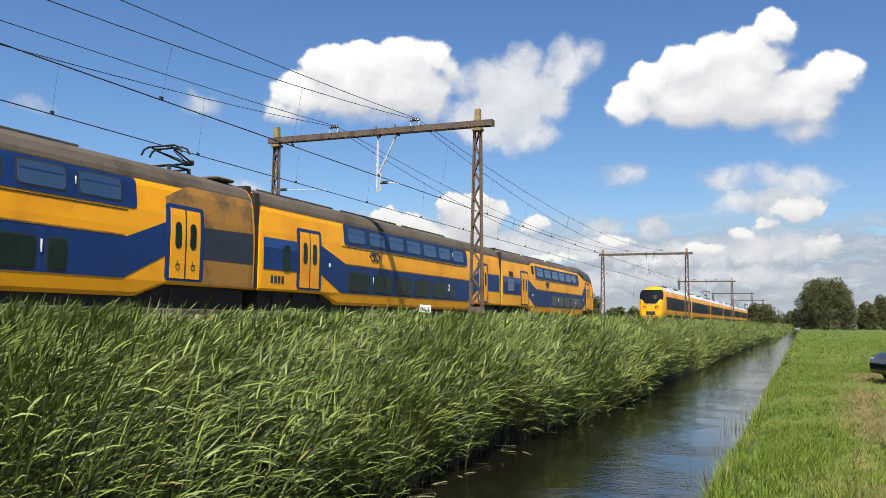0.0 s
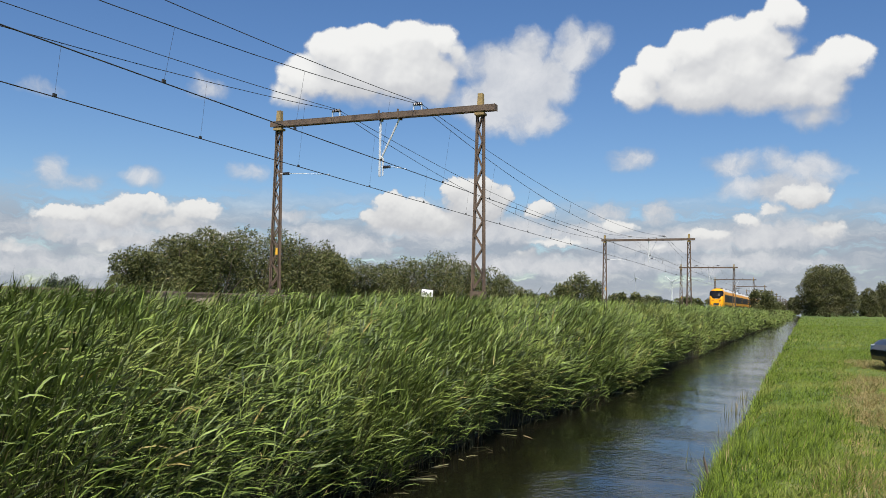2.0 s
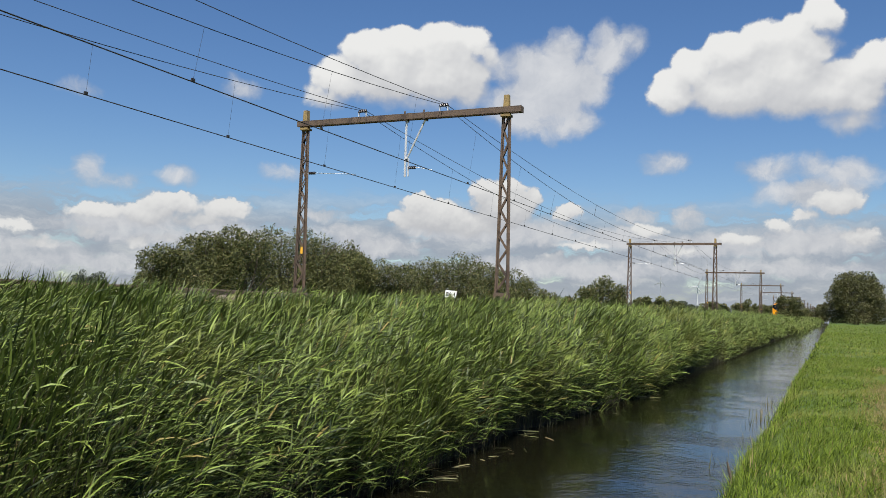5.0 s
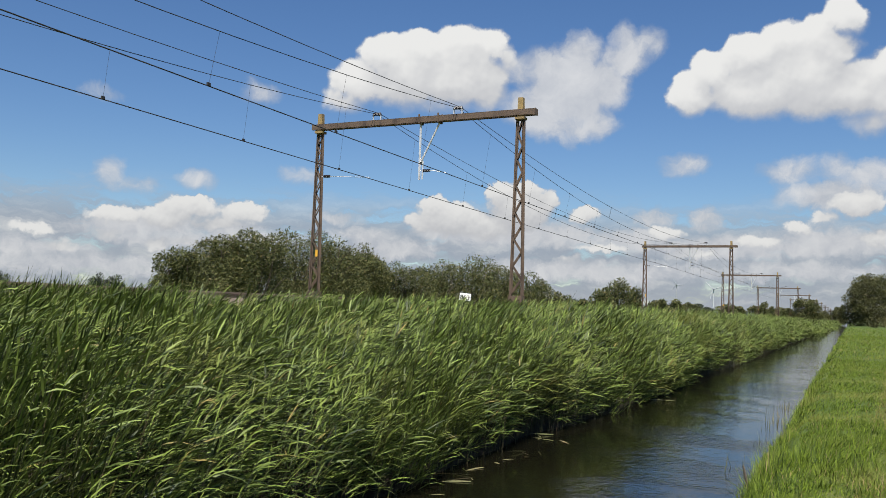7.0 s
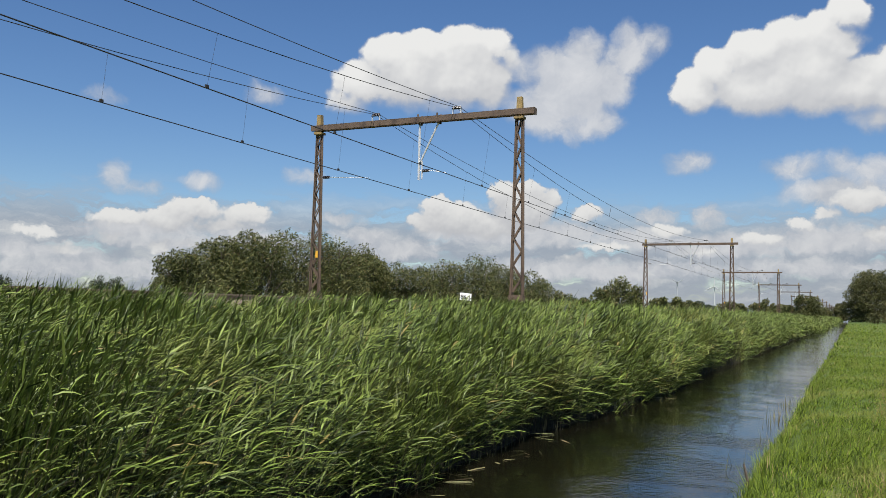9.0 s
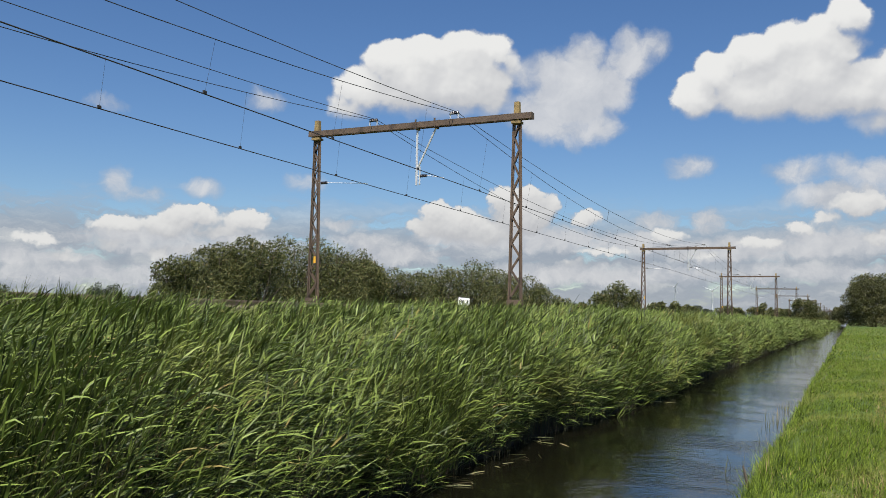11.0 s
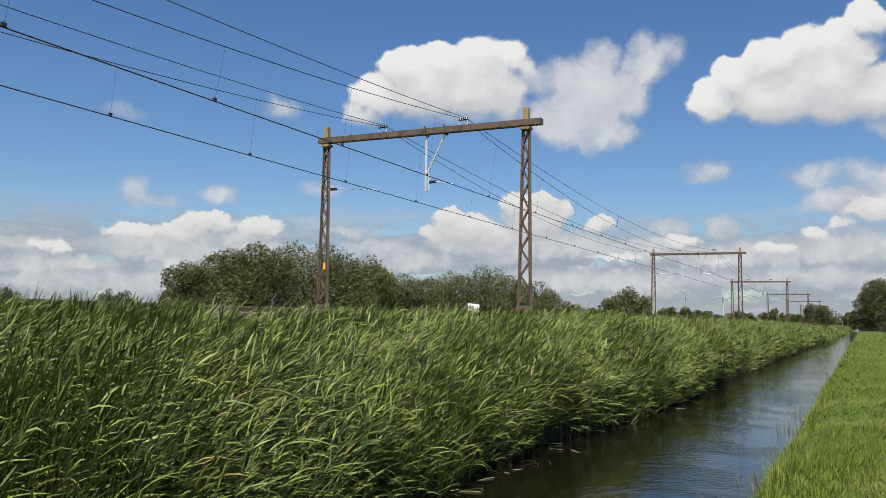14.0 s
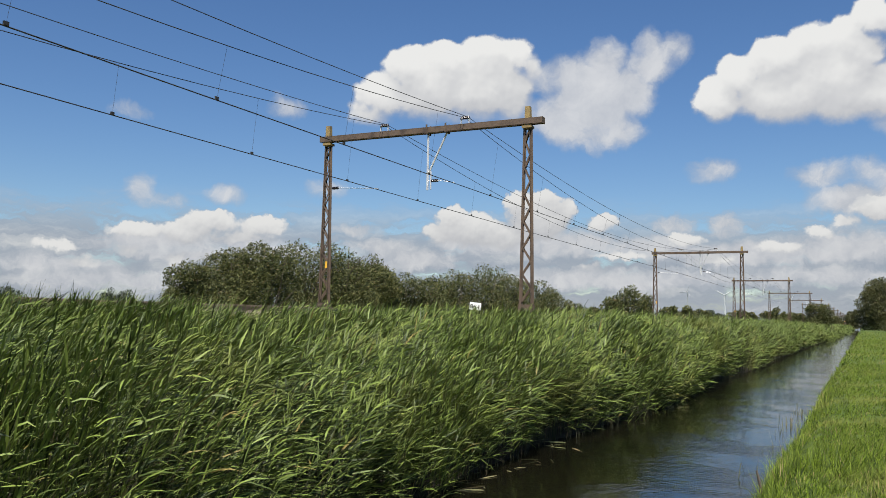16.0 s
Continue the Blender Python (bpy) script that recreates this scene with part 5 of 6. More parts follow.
    # carried down almost to the rail: solid black in place of shade below
    part("underframe", boxes((-1.2, 1.2, 0.3, L - (1.6 if cab else 0.3), -0.05, 0.735)), M_UNDER, car)
    for k, (a, b) in enumerate(((1.2, 2.2), (2.6, 3.6), (4.6, 5.6))):
        part("equipment_box", boxes((0.75, 1.3, a, b, 0.28 + 0.05 * k, 0.7), bevel=0.02), M_UNDER, car)
    add_bogie(car, 3.9, 0.09)
    add_bogie(car, L - (4.6 if cab else 3.9), 0.09)
    if kind == "power":
        add_pantograph(car, L - 3.0, 4.66, 5.46)
        bm = boxes((-0.9, 0.9, L - 1.6, L - 0.5, 4.58, 4.71), bevel=0.08)
        part("roof_box", bm, M_ROOF, car)
    for k in range(3):
        part("roof_rail", boxes((0.52, 0.56, 1.0 + k * 6.5, 6.8 + k * 6.5, 4.6, 4.66)), M_ROOF, car)
    return car


def build_decker():
    train = tagged(empty("double_deck_train", pose(FAR_X, 0, RAIL_Z)), "yellow and blue double-deck electric train with a grey roof", "train", "trains")
    decker_carriage(train, -28.45, "cab")
    decker_carriage(train, -56.1, "middle")
    decker_carriage(train, -83.75, "power")
    front = decker_carriage(train, -112.2, "cab")
    front.matrix_basis = Matrix.Translation((0, -84.0, 0.09)) @ Matrix.Rotation(radians(180), 4, "Z")
    return train


def streamline_carriage(train, y0, nose, pan):
    """One low carriage of the streamlined train; nose: at low y."""
    L = 26.6
    if nose:
        st = [(0.0, 0.72, 0.55, 2.1), (0.18, 0.86, 0.42, 2.75), (0.55, 0.93, 0.42, 3.3), (1.1, 0.97, 0.42, 3.72), (2.0, 0.99, 0.42, 4.0), (3.2, 1, 0.42, 4.07), (4.0, 1, 0, 0), (L, 1, 0, 0)]
    else:
        st = [(0, 1, 0, 0), (L, 1, 0, 0)]
    car = part("carriage", shell(SINGLE, st), M_YELLOW, train, "yellow carriage with a dark window band")
    car.location = (0, y0, 0)
    a = 2.6 if nose else 0.2
    for flip in (1, -1):
        part("window_band", side_panel(SINGLE, [(a, 1.32), (L - 0.2, 1.32)], [(a, 2.82), (L - 0.2, 2.82)], 0.014, flip), M_BAND, car, "dark blue window band")
        for k in range(9):
            yy = 3.6 + 2.45 * k
            part("window", side_panel(SINGLE, *rounded(yy, yy + 1.9, 1.72, 2.6, 0.1), 0.024, flip, 3), M_BAND, car, "dark tinted carriage window")
        part("roof_panel", side_panel(SINGLE, [(a + 0.5, 3.42), (L - 0.1, 3.42)], [(a + 0.5, 4.079), (L - 0.1, 4.079)], 0.014, flip), M_SILVER, car, "pale grey roof panel")
        part("skirt", side_panel(SINGLE, [(3.0, 0.43), (L - 0.2, 0.43)], [(3.0, 0.72), (L - 0.2, 0.72)], 0.012, flip, 2), M_UNDER, car)
        for yy in (3.0 if not nose else 5.6, L - 3.0):
            part("door", side_panel(SINGLE, *rounded(yy - 0.7, yy + 0.7, 0.85, 2.95, 0.1), 0.028, flip), M_YELLOW, car)
            part("door_pane", side_panel(SINGLE, *rounded(yy - 0.66, yy + 0.66, 1.36, 2.86, 0.06), 0.04, flip), M_BAND, car)
    part("gangway", boxes((-1.15, 1.15, L - 0.02, L + 0.32, 0.7, 3.7)), M_RUBBER, car, "black gangway bellows")
    part("underframe", boxes((-1.05, 1.05, 2.0, L - 0.5, 0.25, 0.6)), M_UNDER, car)
    add_bogie(car, 4.5)
    add_bogie(car, L - 4.0)
    for k in range(4):
        part("roof_unit", boxes((-0.65, 0.65, 5.5 + 5 * k, 8.5 + 5 * k, 4.0, 4.2), bevel=0.06), M_SILVER if k % 2 else M_ROOF, car)
    if pan:
        add_pantograph(car, 6.0, 4.1, 5.46)
    if nose:
        bm = bmesh.new()
        grid = []
        for k in range(9):
            u = -1 + 2 * k / 8
            col = []
            for y, z, w in ((-0.02, 1.98, 1.2), (0.0, 2.5, 1.3), (0.2, 2.95, 1.32), (0.5, 3.3, 1.28), (0.8, 3.55, 1.12)):
                col.append(bm.verts.new((u * w, y - 0.07 + 0.5 * abs(u) ** 3, z + 0.02)))
            grid.append(col)
        for p, q in zip(grid, grid[1:]):
            for r in range(4):
                bm.faces.new((p[r], p[r + 1], q[r + 1], q[r]))
        geo = bmesh.ops.extrude_face_region(bm, geom=bm.faces[:])
        for v in geo["geom"]:
            if isinstance(v, bmesh.types.BMVert):
                v.co.y += 0.35
        part("windscreen", bm, M_SCREEN, car, "wide black curved windscreen", smooth=False)
        for s in (-1, 1):
            bm = bmesh.new()
            add_beam(bm, (s * 0.52, 0.02, 1.52), (s * 1.1, 0.3, 1.78), 0.16, 0.3)
            part("headlamp_housing", bm, M_BLACK, car)
            bm = bmesh.new()
            bmesh.ops.create_uvsphere(bm, u_segments=12, v_segments=8, radius=0.085, matrix=Matrix.Translation((s * 0.8, 0.0, 1.66)))
            part("headlamp", bm, M_LAMP_RED, car, "red tail lamp")
        part("coupler_hatch", boxes((-0.55, 0.55, -0.04, 0.3, 0.62, 1.12), bevel=0.06), M_BLACK, car, "black coupler hatch")
        part("nose_skirt", boxes((-1.05, 1.05, 0.1, 1.8, 0.25, 0.6), bevel=0.1), M_YELLOW, car)
        part("nose_mark", boxes((-0.28, 0.28, -0.025, 0.2, 1.86, 2.02), bevel=0.03), M_WHITE, car, "pale mark below the windscreen")
    return car


def build_streamline():
    train = tagged(empty("streamlined_train", pose(NEAR_X, 0, RAIL_Z)), "yellow streamlined electric train with a black windscreen", "train", "trains")
    for k in range(8):
        c = streamline_carriage(train, 27.0 * k, k in (0,), k in (2, 5))
    return train


decker = build_decker()
streamline = build_streamline()


# ---- trees and bushes ----
def leaf_cloud(lobes, count, size, rng, flat=0.6):
    """Small leaf sprays scattered through lobes (centre, radii), denser towards the surface."""
    vol = np.array([max(l[3] * l[4] * l[5], 0.01) ** 0.75 for l in lobes])
    pick = rng.choice(len(lobes), count, p=vol / vol.sum())
    L = np.array(lobes)[pick]
    d = rng.normal(0, 1, (count, 3))
    d /= np.linalg.norm(d, axis=1)[:, None]
    r = rng.uniform(0.25, 1.0, count) ** 0.45 * (1 + rng.normal(0, 0.07, count))
    c = L[:, :3] + d * L[:, 3:6] * r[:, None]
    a = rng.uniform(0, 6.28, count)
    tip = np.stack([np.cos(a) * 0.8 + 0.35, np.sin(a) * 0.8 + 0.2, rng.normal(0.4, 0.5, count)], -1)
    tip /= np.linalg.norm(tip, axis=1)[:, None]
    side = np.cross(tip, rng.normal(0, 1, (count, 3)))
    side /= np.linalg.norm(side, axis=1)[:, None] + 1e-6
    s = size * rng.uniform(0.6, 1.5, count)[:, None]
    v = np.stack([c - tip * s, c + side * s * flat * 0.5, c + tip * s * 1.2, c - side * s * flat * 0.5], 1)
    f = np.arange(count * 4).reshape(-1, 4)
    keep = v[:, :, 2].min(1) > 0.05
    return v[keep].reshape(-1, 3), np.arange(keep.sum() * 4).reshape(-1, 4)


def round_lobes(height, width, depth, n, gap, rng):
    """Clumps over a domed crown, widest below the middle, with an uneven outline."""
    out = [(0, 0, height * (gap + 0.4 * (1 - gap)), width * 0.34, depth * 0.34, height * 0.36 * (1 - gap))]
    for k in range(n):
        v = (k + 0.5) / n
        a = k * 2.39996
        zz = gap + (1 - gap) * (0.06 + 0.86 * v)
        rr = math.sqrt(max(0.02, 1 - ((v - 0.34) / (0.7 if v > 0.34 else 0.8)) ** 2)) * rng.uniform(0.6, 1.04)
        s = rng.uniform(0.075, 0.17)
        out.append((math.cos(a) * rr * (width / 2 - s * width * 0.8), math.sin(a) * rr * (depth / 2 - s * depth * 0.8), zz * height, s * width, s * depth, s * height))
    return out


def build_tree(name, x, y, base, height, width, label, category, group, seed, leaves=2600, size=0.16, material=None, trunk=0.12, stems=4, lobes_n=16, gap=0.2, depth=None, domed=False):
    rng = np.random.default_rng(seed)
    tree = tagged(empty(name, pose(x, y, base)), label, category, group)
    depth = depth or width * 0.8
    height *= 1.06
    lobes = []
    for k in range(lobes_n):
        u = (k + 0.5) / lobes_n
        a = k * 2.39996
        zz = height * (gap + (0.93 - gap) * rng.uniform(0.05, 0.92))
        env = math.sqrt(max(0.06, 1 - ((zz / height - 0.42) / 0.62) ** 2))
        rr = math.sqrt(u) * 0.8 * env
        s = rng.uniform(0.15, 0.26) * env + 0.08
        lobes.append((math.cos(a) * rr * width / 2, math.sin(a) * rr * depth / 2, zz, s * width * 0.8, s * depth * 0.8, s * height * 0.62))
    lobes.append((0, 0, height * (gap + 0.35), width * 0.3, depth * 0.3, height * 0.34))
    if domed:
        lobes = round_lobes(height, width, depth, lobes_n, gap, rng)
    v, f = leaf_cloud(lobes, leaves, size, rng)
    crown = arrays("crown", v, f, material or M_WILLOW, tree)
    bm = bmesh.new()
    for k in range(stems):
        a = k * 6.28 / stems + rng.uniform(0, 1)
        lx, ly = math.cos(a) * width * 0.22, math.sin(a) * depth * 0.22
        if stems == 1:
            lx = ly = 0.0
        add_tube(bm, [(lx * 0.1, ly * 0.1, -0.3), (lx * 0.3, ly * 0.3, height * 0.25), (lx * 0.8, ly * 0.8, height * 0.5), (lx * 1.15, ly * 1.15, height * 0.8)], [trunk, trunk * 0.8, trunk * 0.5, trunk * 0.18])
    for k in range(8):
        a = rng.uniform(0, 6.28)
        z0 = height * rng.uniform(0.25, 0.6)
        add_tube(bm, [(0, 0, z0), (math.cos(a) * width * 0.2, math.sin(a) * depth * 0.2, z0 + height * 0.12), (math.cos(a) * width * 0.36, math.sin(a) * depth * 0.36, z0 + height * 0.25)], [trunk * 0.45, trunk * 0.3, trunk * 0.1])
    part("trunk", bm, M_BARK, tree, "dark branching stems")
    return tree


def place_by_angle(az, el_top, x=None, dist=None, base=0.5):
    """Ground place on the line x, or at a distance, in the direction az; and the height that reaches el_top."""
    a = radians(az)
    r = abs(x) / math.sin(a) if x is not None else dist
    return -math.sin(a) * r, math.cos(a) * r, EYE_Z + r * math.tan(radians(el_top)) - base, r


# willow bushes behind the far track
rows = [(42.3, 3.1, 2.0), (40.2, 4.3, 2.6), (37.8, 4.75, 2.9), (35.4, 5.1, 2.9), (33.0, 4.95, 2.8), (31.4, 4.5, 2.3), (30.4, 3.4, 1.8), (29.0, 2.9, 2.4), (27.4, 2.7, 2.0), (25.8, 3.2, 2.4), (23.6, 3.75, 2.3), (22.0, 3.3, 2.0), (20.5, 2.5, 1.9), (19.3, 2.1, 1.5)]
for i, (az, el, wide) in enumerate(rows):
    x, y, h, r = place_by_angle(az, el, -31.0 - 1.5 * (i % 2))
    w = r * math.tan(radians(wide)) * 1.75
    build_tree("willow_bush", x, y, 0.4, h, w, "dense grey-green willow bush behind the railway", "bush", "willow bushes", 100 + i, 20000 if i < 8 else 13000, 0.05 + 0.00062 * r, M_WILLOW, 0.09, 5, 26, 0.03, 5.0)
for i, (az, el, wide, xx) in enumerate(((17.6, 1.35, 1.6, -31), (16.4, 1.0, 1.3, -31), (14.9, 1.6, 1.5, -31), (13.9, 2.36, 1.9, -31), (12.9, 1.8, 1.2, -31), (11.4, 1.0, 1.2, -32), (10.3, 1.05, 1.2, -32), (9.2, 0.85, 1.1, -32), (7.2, 0.9, 1.0, -30), (6.5, 0.75, 0.9, -30), (5.1, 1.0, 1.0, -27), (4.2, 0.75, 0.8, -27), (3.6, 0.7, 0.8, -27))):
    x, y, h, r = place_by_angle(az, el, xx)
    build_tree("willow_bush", x, y, 0.4, h, r * math.tan(radians(wide)) * 1.3, "rounded green willow bush beyond the railway", "bush", "willow bushes", 130 + i, 4000, 0.07 + 0.001 * r, M_WILLOW, 0.1, 4, 20, 0.0)
# the round bush on the ditch's edge
x, y, h, r = place_by_angle(2.42, 1.2, -6.4, base=0.1)
build_tree("ditch_bush", x, y, 0.1, h * 1.02, 4.5, "rounded dark green bush at the water's edge", "bush", "", 160, 14000, 0.15, M_WILLOW, 0.1, 4, 34, 0.0)
x, y, h, r = place_by_angle(1.5, 0.6, -9.0, base=0.3)
build_tree("ditch_bush", x, y, 0.3, h, 5.0, "low green bush beside the line", "bush", "", 161, 5000, 0.22, M_WILLOW, 0.1, 4, 24, 0.0)
# poplars and lower trees across the meadow
for i, (az, el, wide, d) in enumerate(((-1.35, 2.66, 3.9, 300), (-3.6, 1.35, 1.5, 345), (-4.5, 1.65, 1.7, 350), (-5.7, 1.35, 1.5, 385), (-7.3, 1.1, 2.6, 400), (0.55, 0.8, 0.9, 420))):
    x, y, h, r = place_by_angle(az, el, None, d)
    build_tree("meadow_tree", x, y, 0.35, h, r * math.tan(radians(wide)), "tall dark broad-leaved tree across the meadow", "tree", "trees across the meadow", 170 + i, 30000 if i == 0 else 9000, 0.33, M_POPLAR, 0.35, 3, 70 if i == 0 else 34, 0.0, domed=True)
# distant clumps on the horizon
for i, (az, el, wide, d) in enumerate(((47.5, 1.5, 1.5, 420), (46.5, 1.45, 1.5, 420), (53.3, 1.4, 2.2, 430), (51.8, 0.8, 1.3, 440), (16.9, 0.9, 1.4, 700), (18.2, 0.8, 1.8, 700), (15.8, 0.75, 1.2, 720), (9.0, 0.85, 1.0, 800), (8.3, 0.7, 1.0, 820), (10.9, 0.7, 1.6, 800), (6.4, 0.6, 1.4, 900), (3.0, 0.55, 1.2, 900), (1.9, 0.6, 1.2, 950), (1.0, 0.7, 1.0, 950))):
    x, y, h, r = place_by_angle(az, el, None, d)
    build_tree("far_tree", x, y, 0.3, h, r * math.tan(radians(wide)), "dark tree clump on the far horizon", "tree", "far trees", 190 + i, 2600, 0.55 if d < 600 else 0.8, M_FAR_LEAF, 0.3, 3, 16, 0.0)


def build_far_wood():
    """A low band of woods along the horizon; its haze is put into the leaf colour."""
    rng = np.random.default_rng(33)
    lobes = []
    for az in np.arange(-12, 62, 0.45):
        d = 1500 + 150 * math.sin(az * 1.7)
        a = radians(az)
        h = 7 + 5 * abs(math.sin(az * 0.9) * math.sin(az * 0.37 + 1)) + rng.uniform(0, 4)
        lobes.append((-math.sin(a) * d, math.cos(a) * d, h * 0.45, 9, 9, h * 0.55))
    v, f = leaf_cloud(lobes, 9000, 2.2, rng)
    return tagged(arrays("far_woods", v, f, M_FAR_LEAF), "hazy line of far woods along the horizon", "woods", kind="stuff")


build_far_wood()


# ---- wind turbines ----
def build_turbine(az, el, d, spin, reach, coat):
    a = radians(az)
    hub = EYE_Z + d * math.tan(radians(el))
    t = tagged(empty("wind_turbine", pose(-math.sin(a) * d, math.cos(a) * d, 0)), "distant white wind turbine with three blades", "wind turbine", "wind turbines")
    part("tower", tubes(([(0, 0, 0), (0, 0, hub * 0.5), (0, 0, hub)], [2.2, 1.8, 1.2])), coat, t)
    part("nacelle", boxes((-2.2, 2.2, -6, 5, hub - 2.2, hub + 2.2), bevel=0.6), coat, t)
    rotor = part("rotor", tubes(([(0, -1.5, 0), (0, 1.0, 0)], 1.6)), coat, t, "white hub with three blades")
    rotor.location = (0, -7, hub)
    for k in range(3):
        b = radians(120 * k)
        tip = Vector((math.sin(b), 0, math.cos(b)))
        bl = part("blade", tubes(([tip * 1.0, tip * 0.24 * reach, tip * 0.6 * reach, tip * reach], [0.9, 1.5, 1.0, 0.25])), coat, rotor)
    return rotor, hub, spin


# the second turbine's shade is put into a greyer coat
turbines = [build_turbine(7.9, 1.78, 2200, 25.0, 25.0, M_TURBINE), build_turbine(10.2, 2.0, 3000, 45.0, 26.0, plain("turbine_shaded", (0.3, 0.32, 0.35), 0.6, 0, None, 0.05, 1, 0.1, 0.0))]


# ---- kilometre board ----
def build_board():
    sx, sy, sz = -12.9, 29.0, 2.5
    ob = tagged(empty("kilometre_board", pose(sx, sy, sz, 0, 5, 26)), "small white board with black figures on a post", "sign", "")
    part("plate", boxes((-0.21, 0.21, -0.015, 0.015, -0.135, 0.135), bevel=0.006), M_WHITE, ob, "white enamel plate")
    part("rim", boxes((-0.222, 0.222, 0.016, 0.028, -0.147, 0.147)), M_BLACK, ob)
    part("post", tubes(([(0, 0.05, 0.15), (0, 0.05, -0.9)], 0.03)), M_GALV, ob)
    cu = bpy.data.curves.new("figures", "FONT")
    cu.body, cu.size, cu.extrude, cu.align_x = "86.1", 0.22, 0.003, "CENTER"
    cu.offset = 0.006
    tmp = bpy.data.objects.new("figures", cu)
    me = bpy.data.meshes.new_from_object(tmp)
    bpy.data.objects.remove(tmp)
    me.materials.append(M_BLACK)
    fig = new("figures", me)
    fig.parent = ob
    fig.matrix_basis = Matrix.Translation((0, -0.02, -0.085)) @ Matrix.Rotation(radians(90), 4, "X")
    return ob


build_board()


# ---- parked car ----
def build_car():
    car = tagged(empty("parked_car", pose(3.95, 28.2, 0.42, 0, 0, 197)), "dark blue hatchback parked on the meadow", "car", "")
    # sections along the car's length (x), half width, and heights of sill, waist and roof
    st = [(-2.05, 0.68, 0.38, 0.66, 0.70), (-1.95, 0.80, 0.28, 0.84, 0.88), (-1.7, 0.86, 0.24, 0.92, 1.06), (-1.2, 0.88, 0.22, 0.95, 1.40), (-0.5, 0.88, 0.22, 0.95, 1.47), (0.3, 0.88, 0.22, 0.95, 1.44), (0.75, 0.88, 0.22, 0.94, 1.28), (1.2, 0.87, 0.22, 0.92, 0.99), (1.75, 0.84, 0.24, 0.83, 0.86), (1.98, 0.76, 0.28, 0.68, 0.72), (2.06, 0.6, 0.4, 0.55, 0.58)]
    bm = bmesh.new()
    rings = []
    for x, w, sill, waist, roof in st:
        top_w = w * (0.97 if roof - waist < 0.1 else 0.97 - 0.45 * (roof - waist))
        pts = [(w * 0.92, sill), (w, sill + 0.15), (w, (sill + waist) / 2), (w * 0.97, waist), (top_w * 0.93, roof - 0.05 * (roof - waist) - 0.02), (top_w * 0.7, roof)]
        rings.append([bm.verts.new((x, yy, zz)) for yy, zz in pts] + [bm.verts.new((x, -yy, zz)) for yy, zz in pts[::-1]])
    k = len(rings[0])
    for a, b in zip(rings, rings[1:]):
        for i in range(k):
            bm.faces.new((a[i], a[(i + 1) % k], b[(i + 1) % k], b[i]))
    bm.faces.new(rings[0])
    bm.faces.new(rings[-1][::-1])
    body = part("body", bm, M_CARPAINT, car, "glossy dark blue bodywork")
    for s in (-1, 1):
        for a, b in ((-1.15, -0.35), (-0.28, 0.62)):
            bm = bmesh.new()
            vs = [bm.verts.new((xx, s * yy, zz)) for xx, yy, zz in ((a, 0.875, 0.98), (b, 0.875, 0.98), (b - 0.08, 0.73, 1.34), (a + 0.1, 0.73, 1.34))]
            bm.faces.new(vs)
            geo = bmesh.ops.extrude_face_region(bm, geom=bm.faces[:])
            for v in geo["geom"]:
                if isinstance(v, bmesh.types.BMVert):
                    v.co.y -= s * 0.05
            part("side_window", bm, M_PANE, car)
        for xx in (-1.25, 1.3):
            bm = bmesh.new()
            bmesh.ops.create_cone(bm, cap_ends=True, segments=28, radius1=0.31, radius2=0.31, depth=0.2, matrix=Matrix.Translation((xx, s * 0.8, 0.31)) @ Matrix.Rotation(radians(90), 4, "X"))
            wheel = part("wheel", bm, M_RUBBER, car)
            bm = bmesh.new()
            bmesh.ops.create_cone(bm, cap_ends=True, segments=20, radius1=0.2, radius2=0.2, depth=0.03, matrix=Matrix.Translation((xx, s * 0.905, 0.31)) @ Matrix.Rotation(radians(90), 4, "X"))
            part("rim", bm, M_ALLOY, wheel)
        part("tail_lamp", boxes((-2.03, -1.86, s * 0.62 - 0.13, s * 0.62 + 0.13, 0.7, 0.86), bevel=0.02), M_LAMP_RED, car)
        part("headlamp", boxes((1.82, 2.0, s * 0.6 - 0.15, s * 0.6 + 0.15, 0.6, 0.72), bevel=0.02), M_LAMP, car)
        part("mirror", boxes((0.5, 0.62, s * 0.98 - 0.1, s * 0.98 + 0.1, 0.95, 1.08), bevel=0.03), M_CARPAINT, car)
        part("sill_trim", boxes((-0.9, 0.95, s * 0.885 - 0.02, s * 0.885 + 0.01, 0.24, 0.36)), M_RUBBER, car)
    for x0, z0, x1, z1 in ((-1.78, 1.06, -1.26, 1.40), (1.16, 1.03, 0.74, 1.30)):
        bm = bmesh.new()
        vs = [bm.verts.new(p) for p in ((x0, 0.62, z0), (x1, 0.54, z1), (x1, -0.54, z1), (x0, -0.62, z0))]
        bm.faces.new(vs)
        geo = bmesh.ops.extrude_face_region(bm, geom=bm.faces[:])
        for v in geo["geom"]:
            if isinstance(v, bmesh.types.BMVert):
                v.co.z += 0.05
        part("windscreen", bm, M_PANE, car)
    part("bumper", boxes((-2.1, -1.9, -0.7, 0.7, 0.3, 0.5), bevel=0.05), M_RUBBER, car)
    return car


build_car()


# ---- small things on the bank ----
def build_stake(x, y, h, lean, label):
    bm = tubes(([(0, 0, -0.25), (lean * 0.3, 0, h * 0.5), (lean, 0, h)], [0.022, 0.02, 0.012]))
    ob = part("bank_stake", bm, M_BARK)
    ob.location = (x, y, 0.0)
    return tagged(ob, label, "stake", "")


build_stake(-1.02, 10.45, 0.36, -0.06, "short dark stick standing at the water's edge")


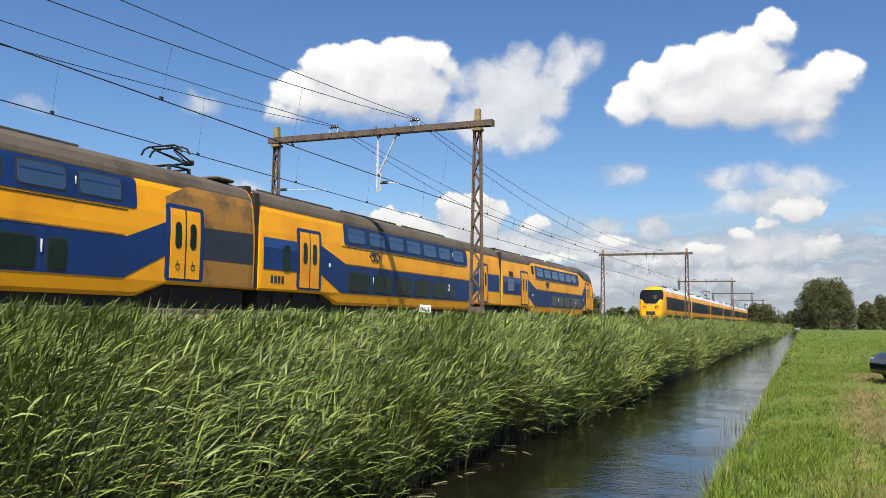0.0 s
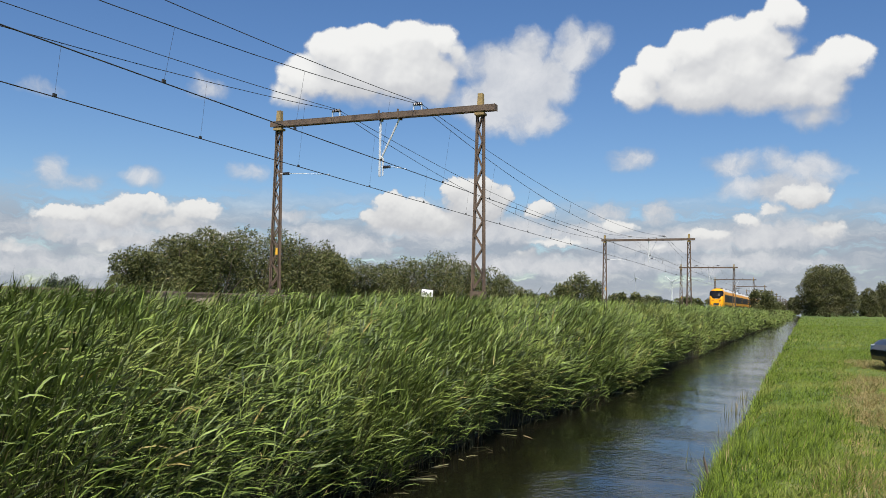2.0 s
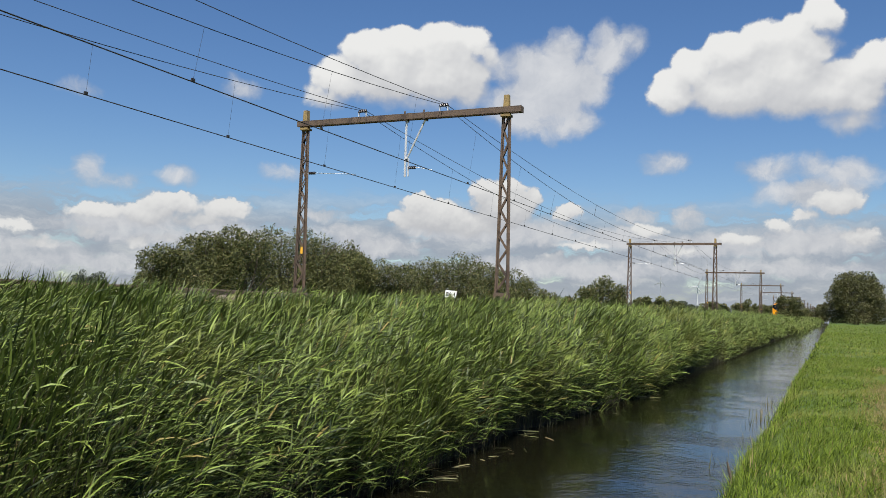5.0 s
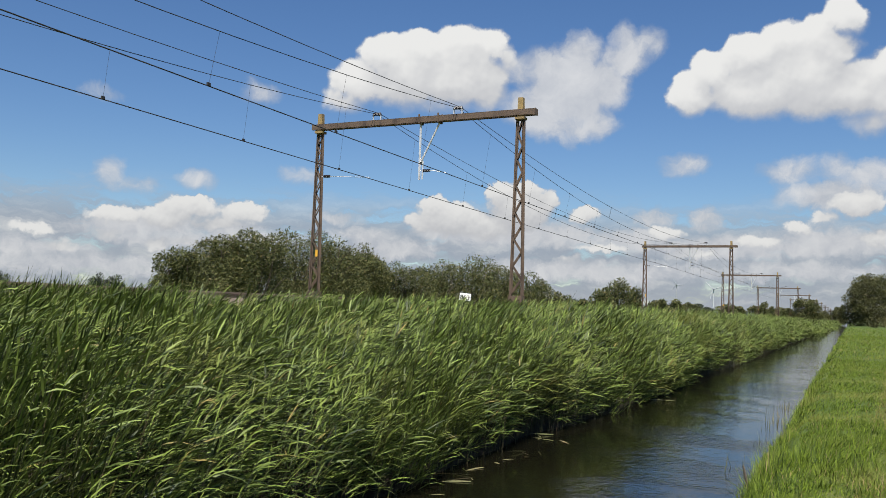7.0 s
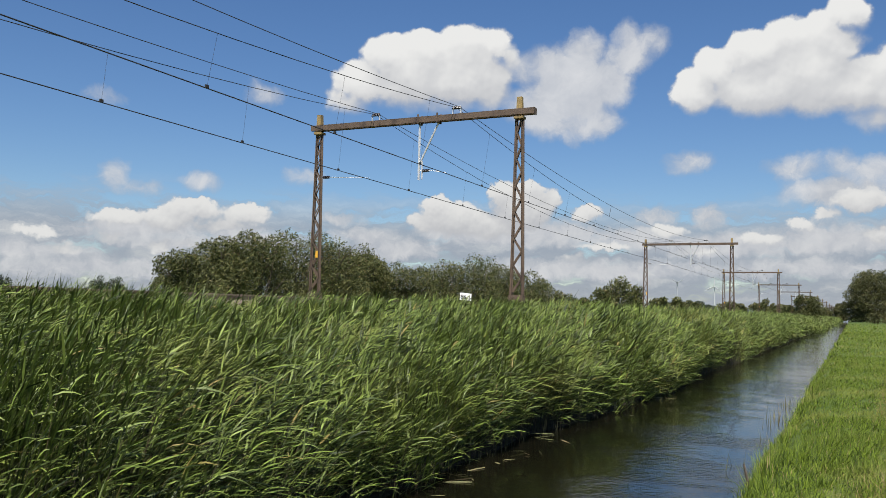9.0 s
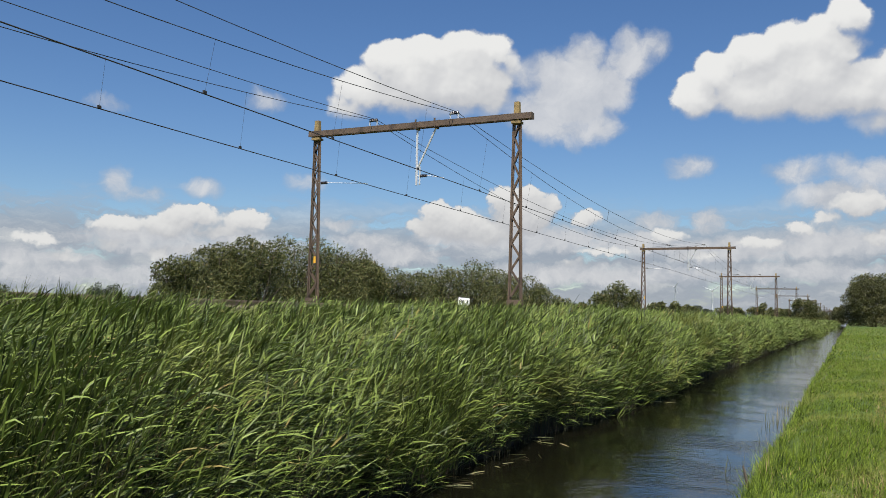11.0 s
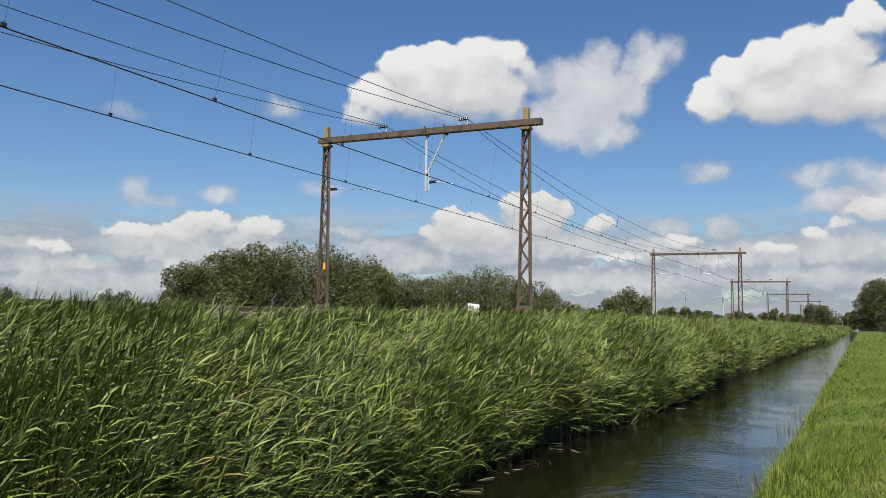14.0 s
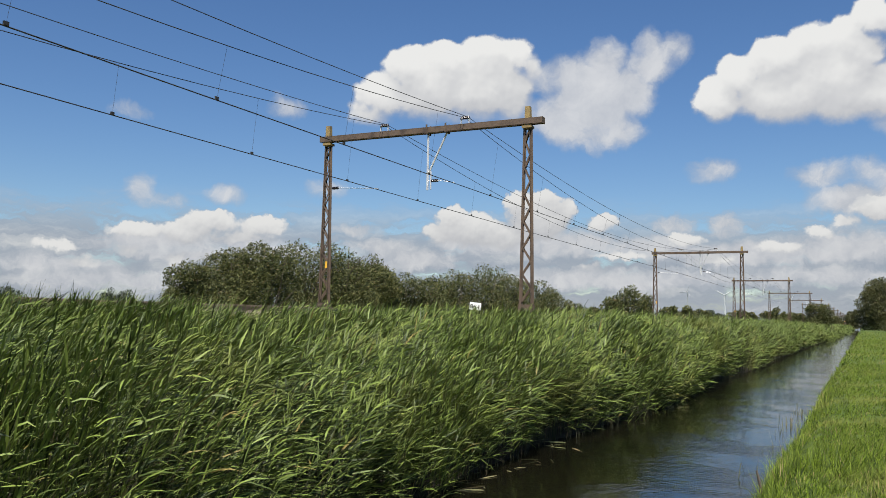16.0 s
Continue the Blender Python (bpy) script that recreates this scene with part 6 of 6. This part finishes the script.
def build_sedge():
    """Thin stalks standing in the water by the bank."""
    rng = np.random.default_rng(41)
    n = 46
    y = rng.choice([12.3, 15.5, 18.2, 18.9, 21.0, 17.4], n) + rng.normal(0, 0.25, n)
    x = -1.25 + rng.normal(0, 0.12, n)
    root = np.stack([x, y, np.full(n, -0.08)], -1)
    a = rng.uniform(0, 6.28, n)
    v, f = blades(root, np.stack([np.cos(a), np.sin(a)], -1), rng.uniform(0.2, 0.42, n), np.full(n, 0.012), rng.uniform(1.2, 1.5, n), rng.uniform(0, 0.1, n), 3, rng)
    return tagged(arrays("water_sedge", v, f, M_PLUME), "thin brown-green stalks standing in the water", "sedge", kind="stuff")


def build_litter():
    """Fallen dry reed leaves floating along the reeds' edge."""
    rng = np.random.default_rng(43)
    n = 24
    y = rng.choice([8.3, 9.6, 11.4, 13.5, 17.0, 22.0], n) + rng.normal(0, 0.5, n)
    x = -4.2 + bank_wave(y) + np.abs(rng.normal(0, 0.2, n))
    a = rng.uniform(0, 6.28, n)
    v, f = blades(np.stack([x, y, np.full(n, 0.012)], -1), np.stack([np.cos(a), np.sin(a)], -1), rng.uniform(0.1, 0.45, n), rng.uniform(0.012, 0.03, n), rng.uniform(0.0, 0.12, n), rng.uniform(0, 0.08, n), 3, rng)
    return tagged(arrays("reed_litter", v, f, M_PLUME), "dry fallen reed leaves floating at the reeds' edge", "litter", kind="stuff")


build_sedge()
build_litter()


# ---- movement ----
def motions():
    # the double-decker comes towards the camera's side and leaves; the other train runs away along the line
    walk(decker, [(t, pose(FAR_X, 82.4 - 39.6 * t, RAIL_Z)) for t in (0, 2, 4, 6, 8, 10, 12, 14, 16)])
    walk(streamline, [(t, pose(NEAR_X, 99.0 + 38.6 * t, RAIL_Z)) for t in (0, 2, 4, 6, 8, 10, 12, 14, 16)])
    # clouds drift with the wind, the far ones more slowly
    for sheet, rate in ((clouds_high, 0.135), (clouds_low, 0.07)):
        walk(sheet, [(t, pose(0, 0, EYE_Z, 0, 0, -(t - 7.0) * rate)) for t in (0, 4, 8, 12, 16)])
    for rotor, hub, spin in turbines:
        walk(rotor, [(t, pose(0, -7, hub, 0, 20 + spin * t, 0)) for t in range(17)])
    # the reeds sway in gusts, every set in its own time
    for i, ob in enumerate(reed_sets):
        rows = []
        for k in range(33):
            t = k * 0.5
            s = 0.05 * math.sin(t * 2.3 + i * 1.7) + 0.035 * math.sin(t * 4.1 + i * 2.9) + 0.06 * math.sin(t * 0.55 + 0.4)
            rows.append((t, pose(0.86 * s, 0.51 * s, -0.25 * abs(s))))
        walk(ob, rows)


motions()
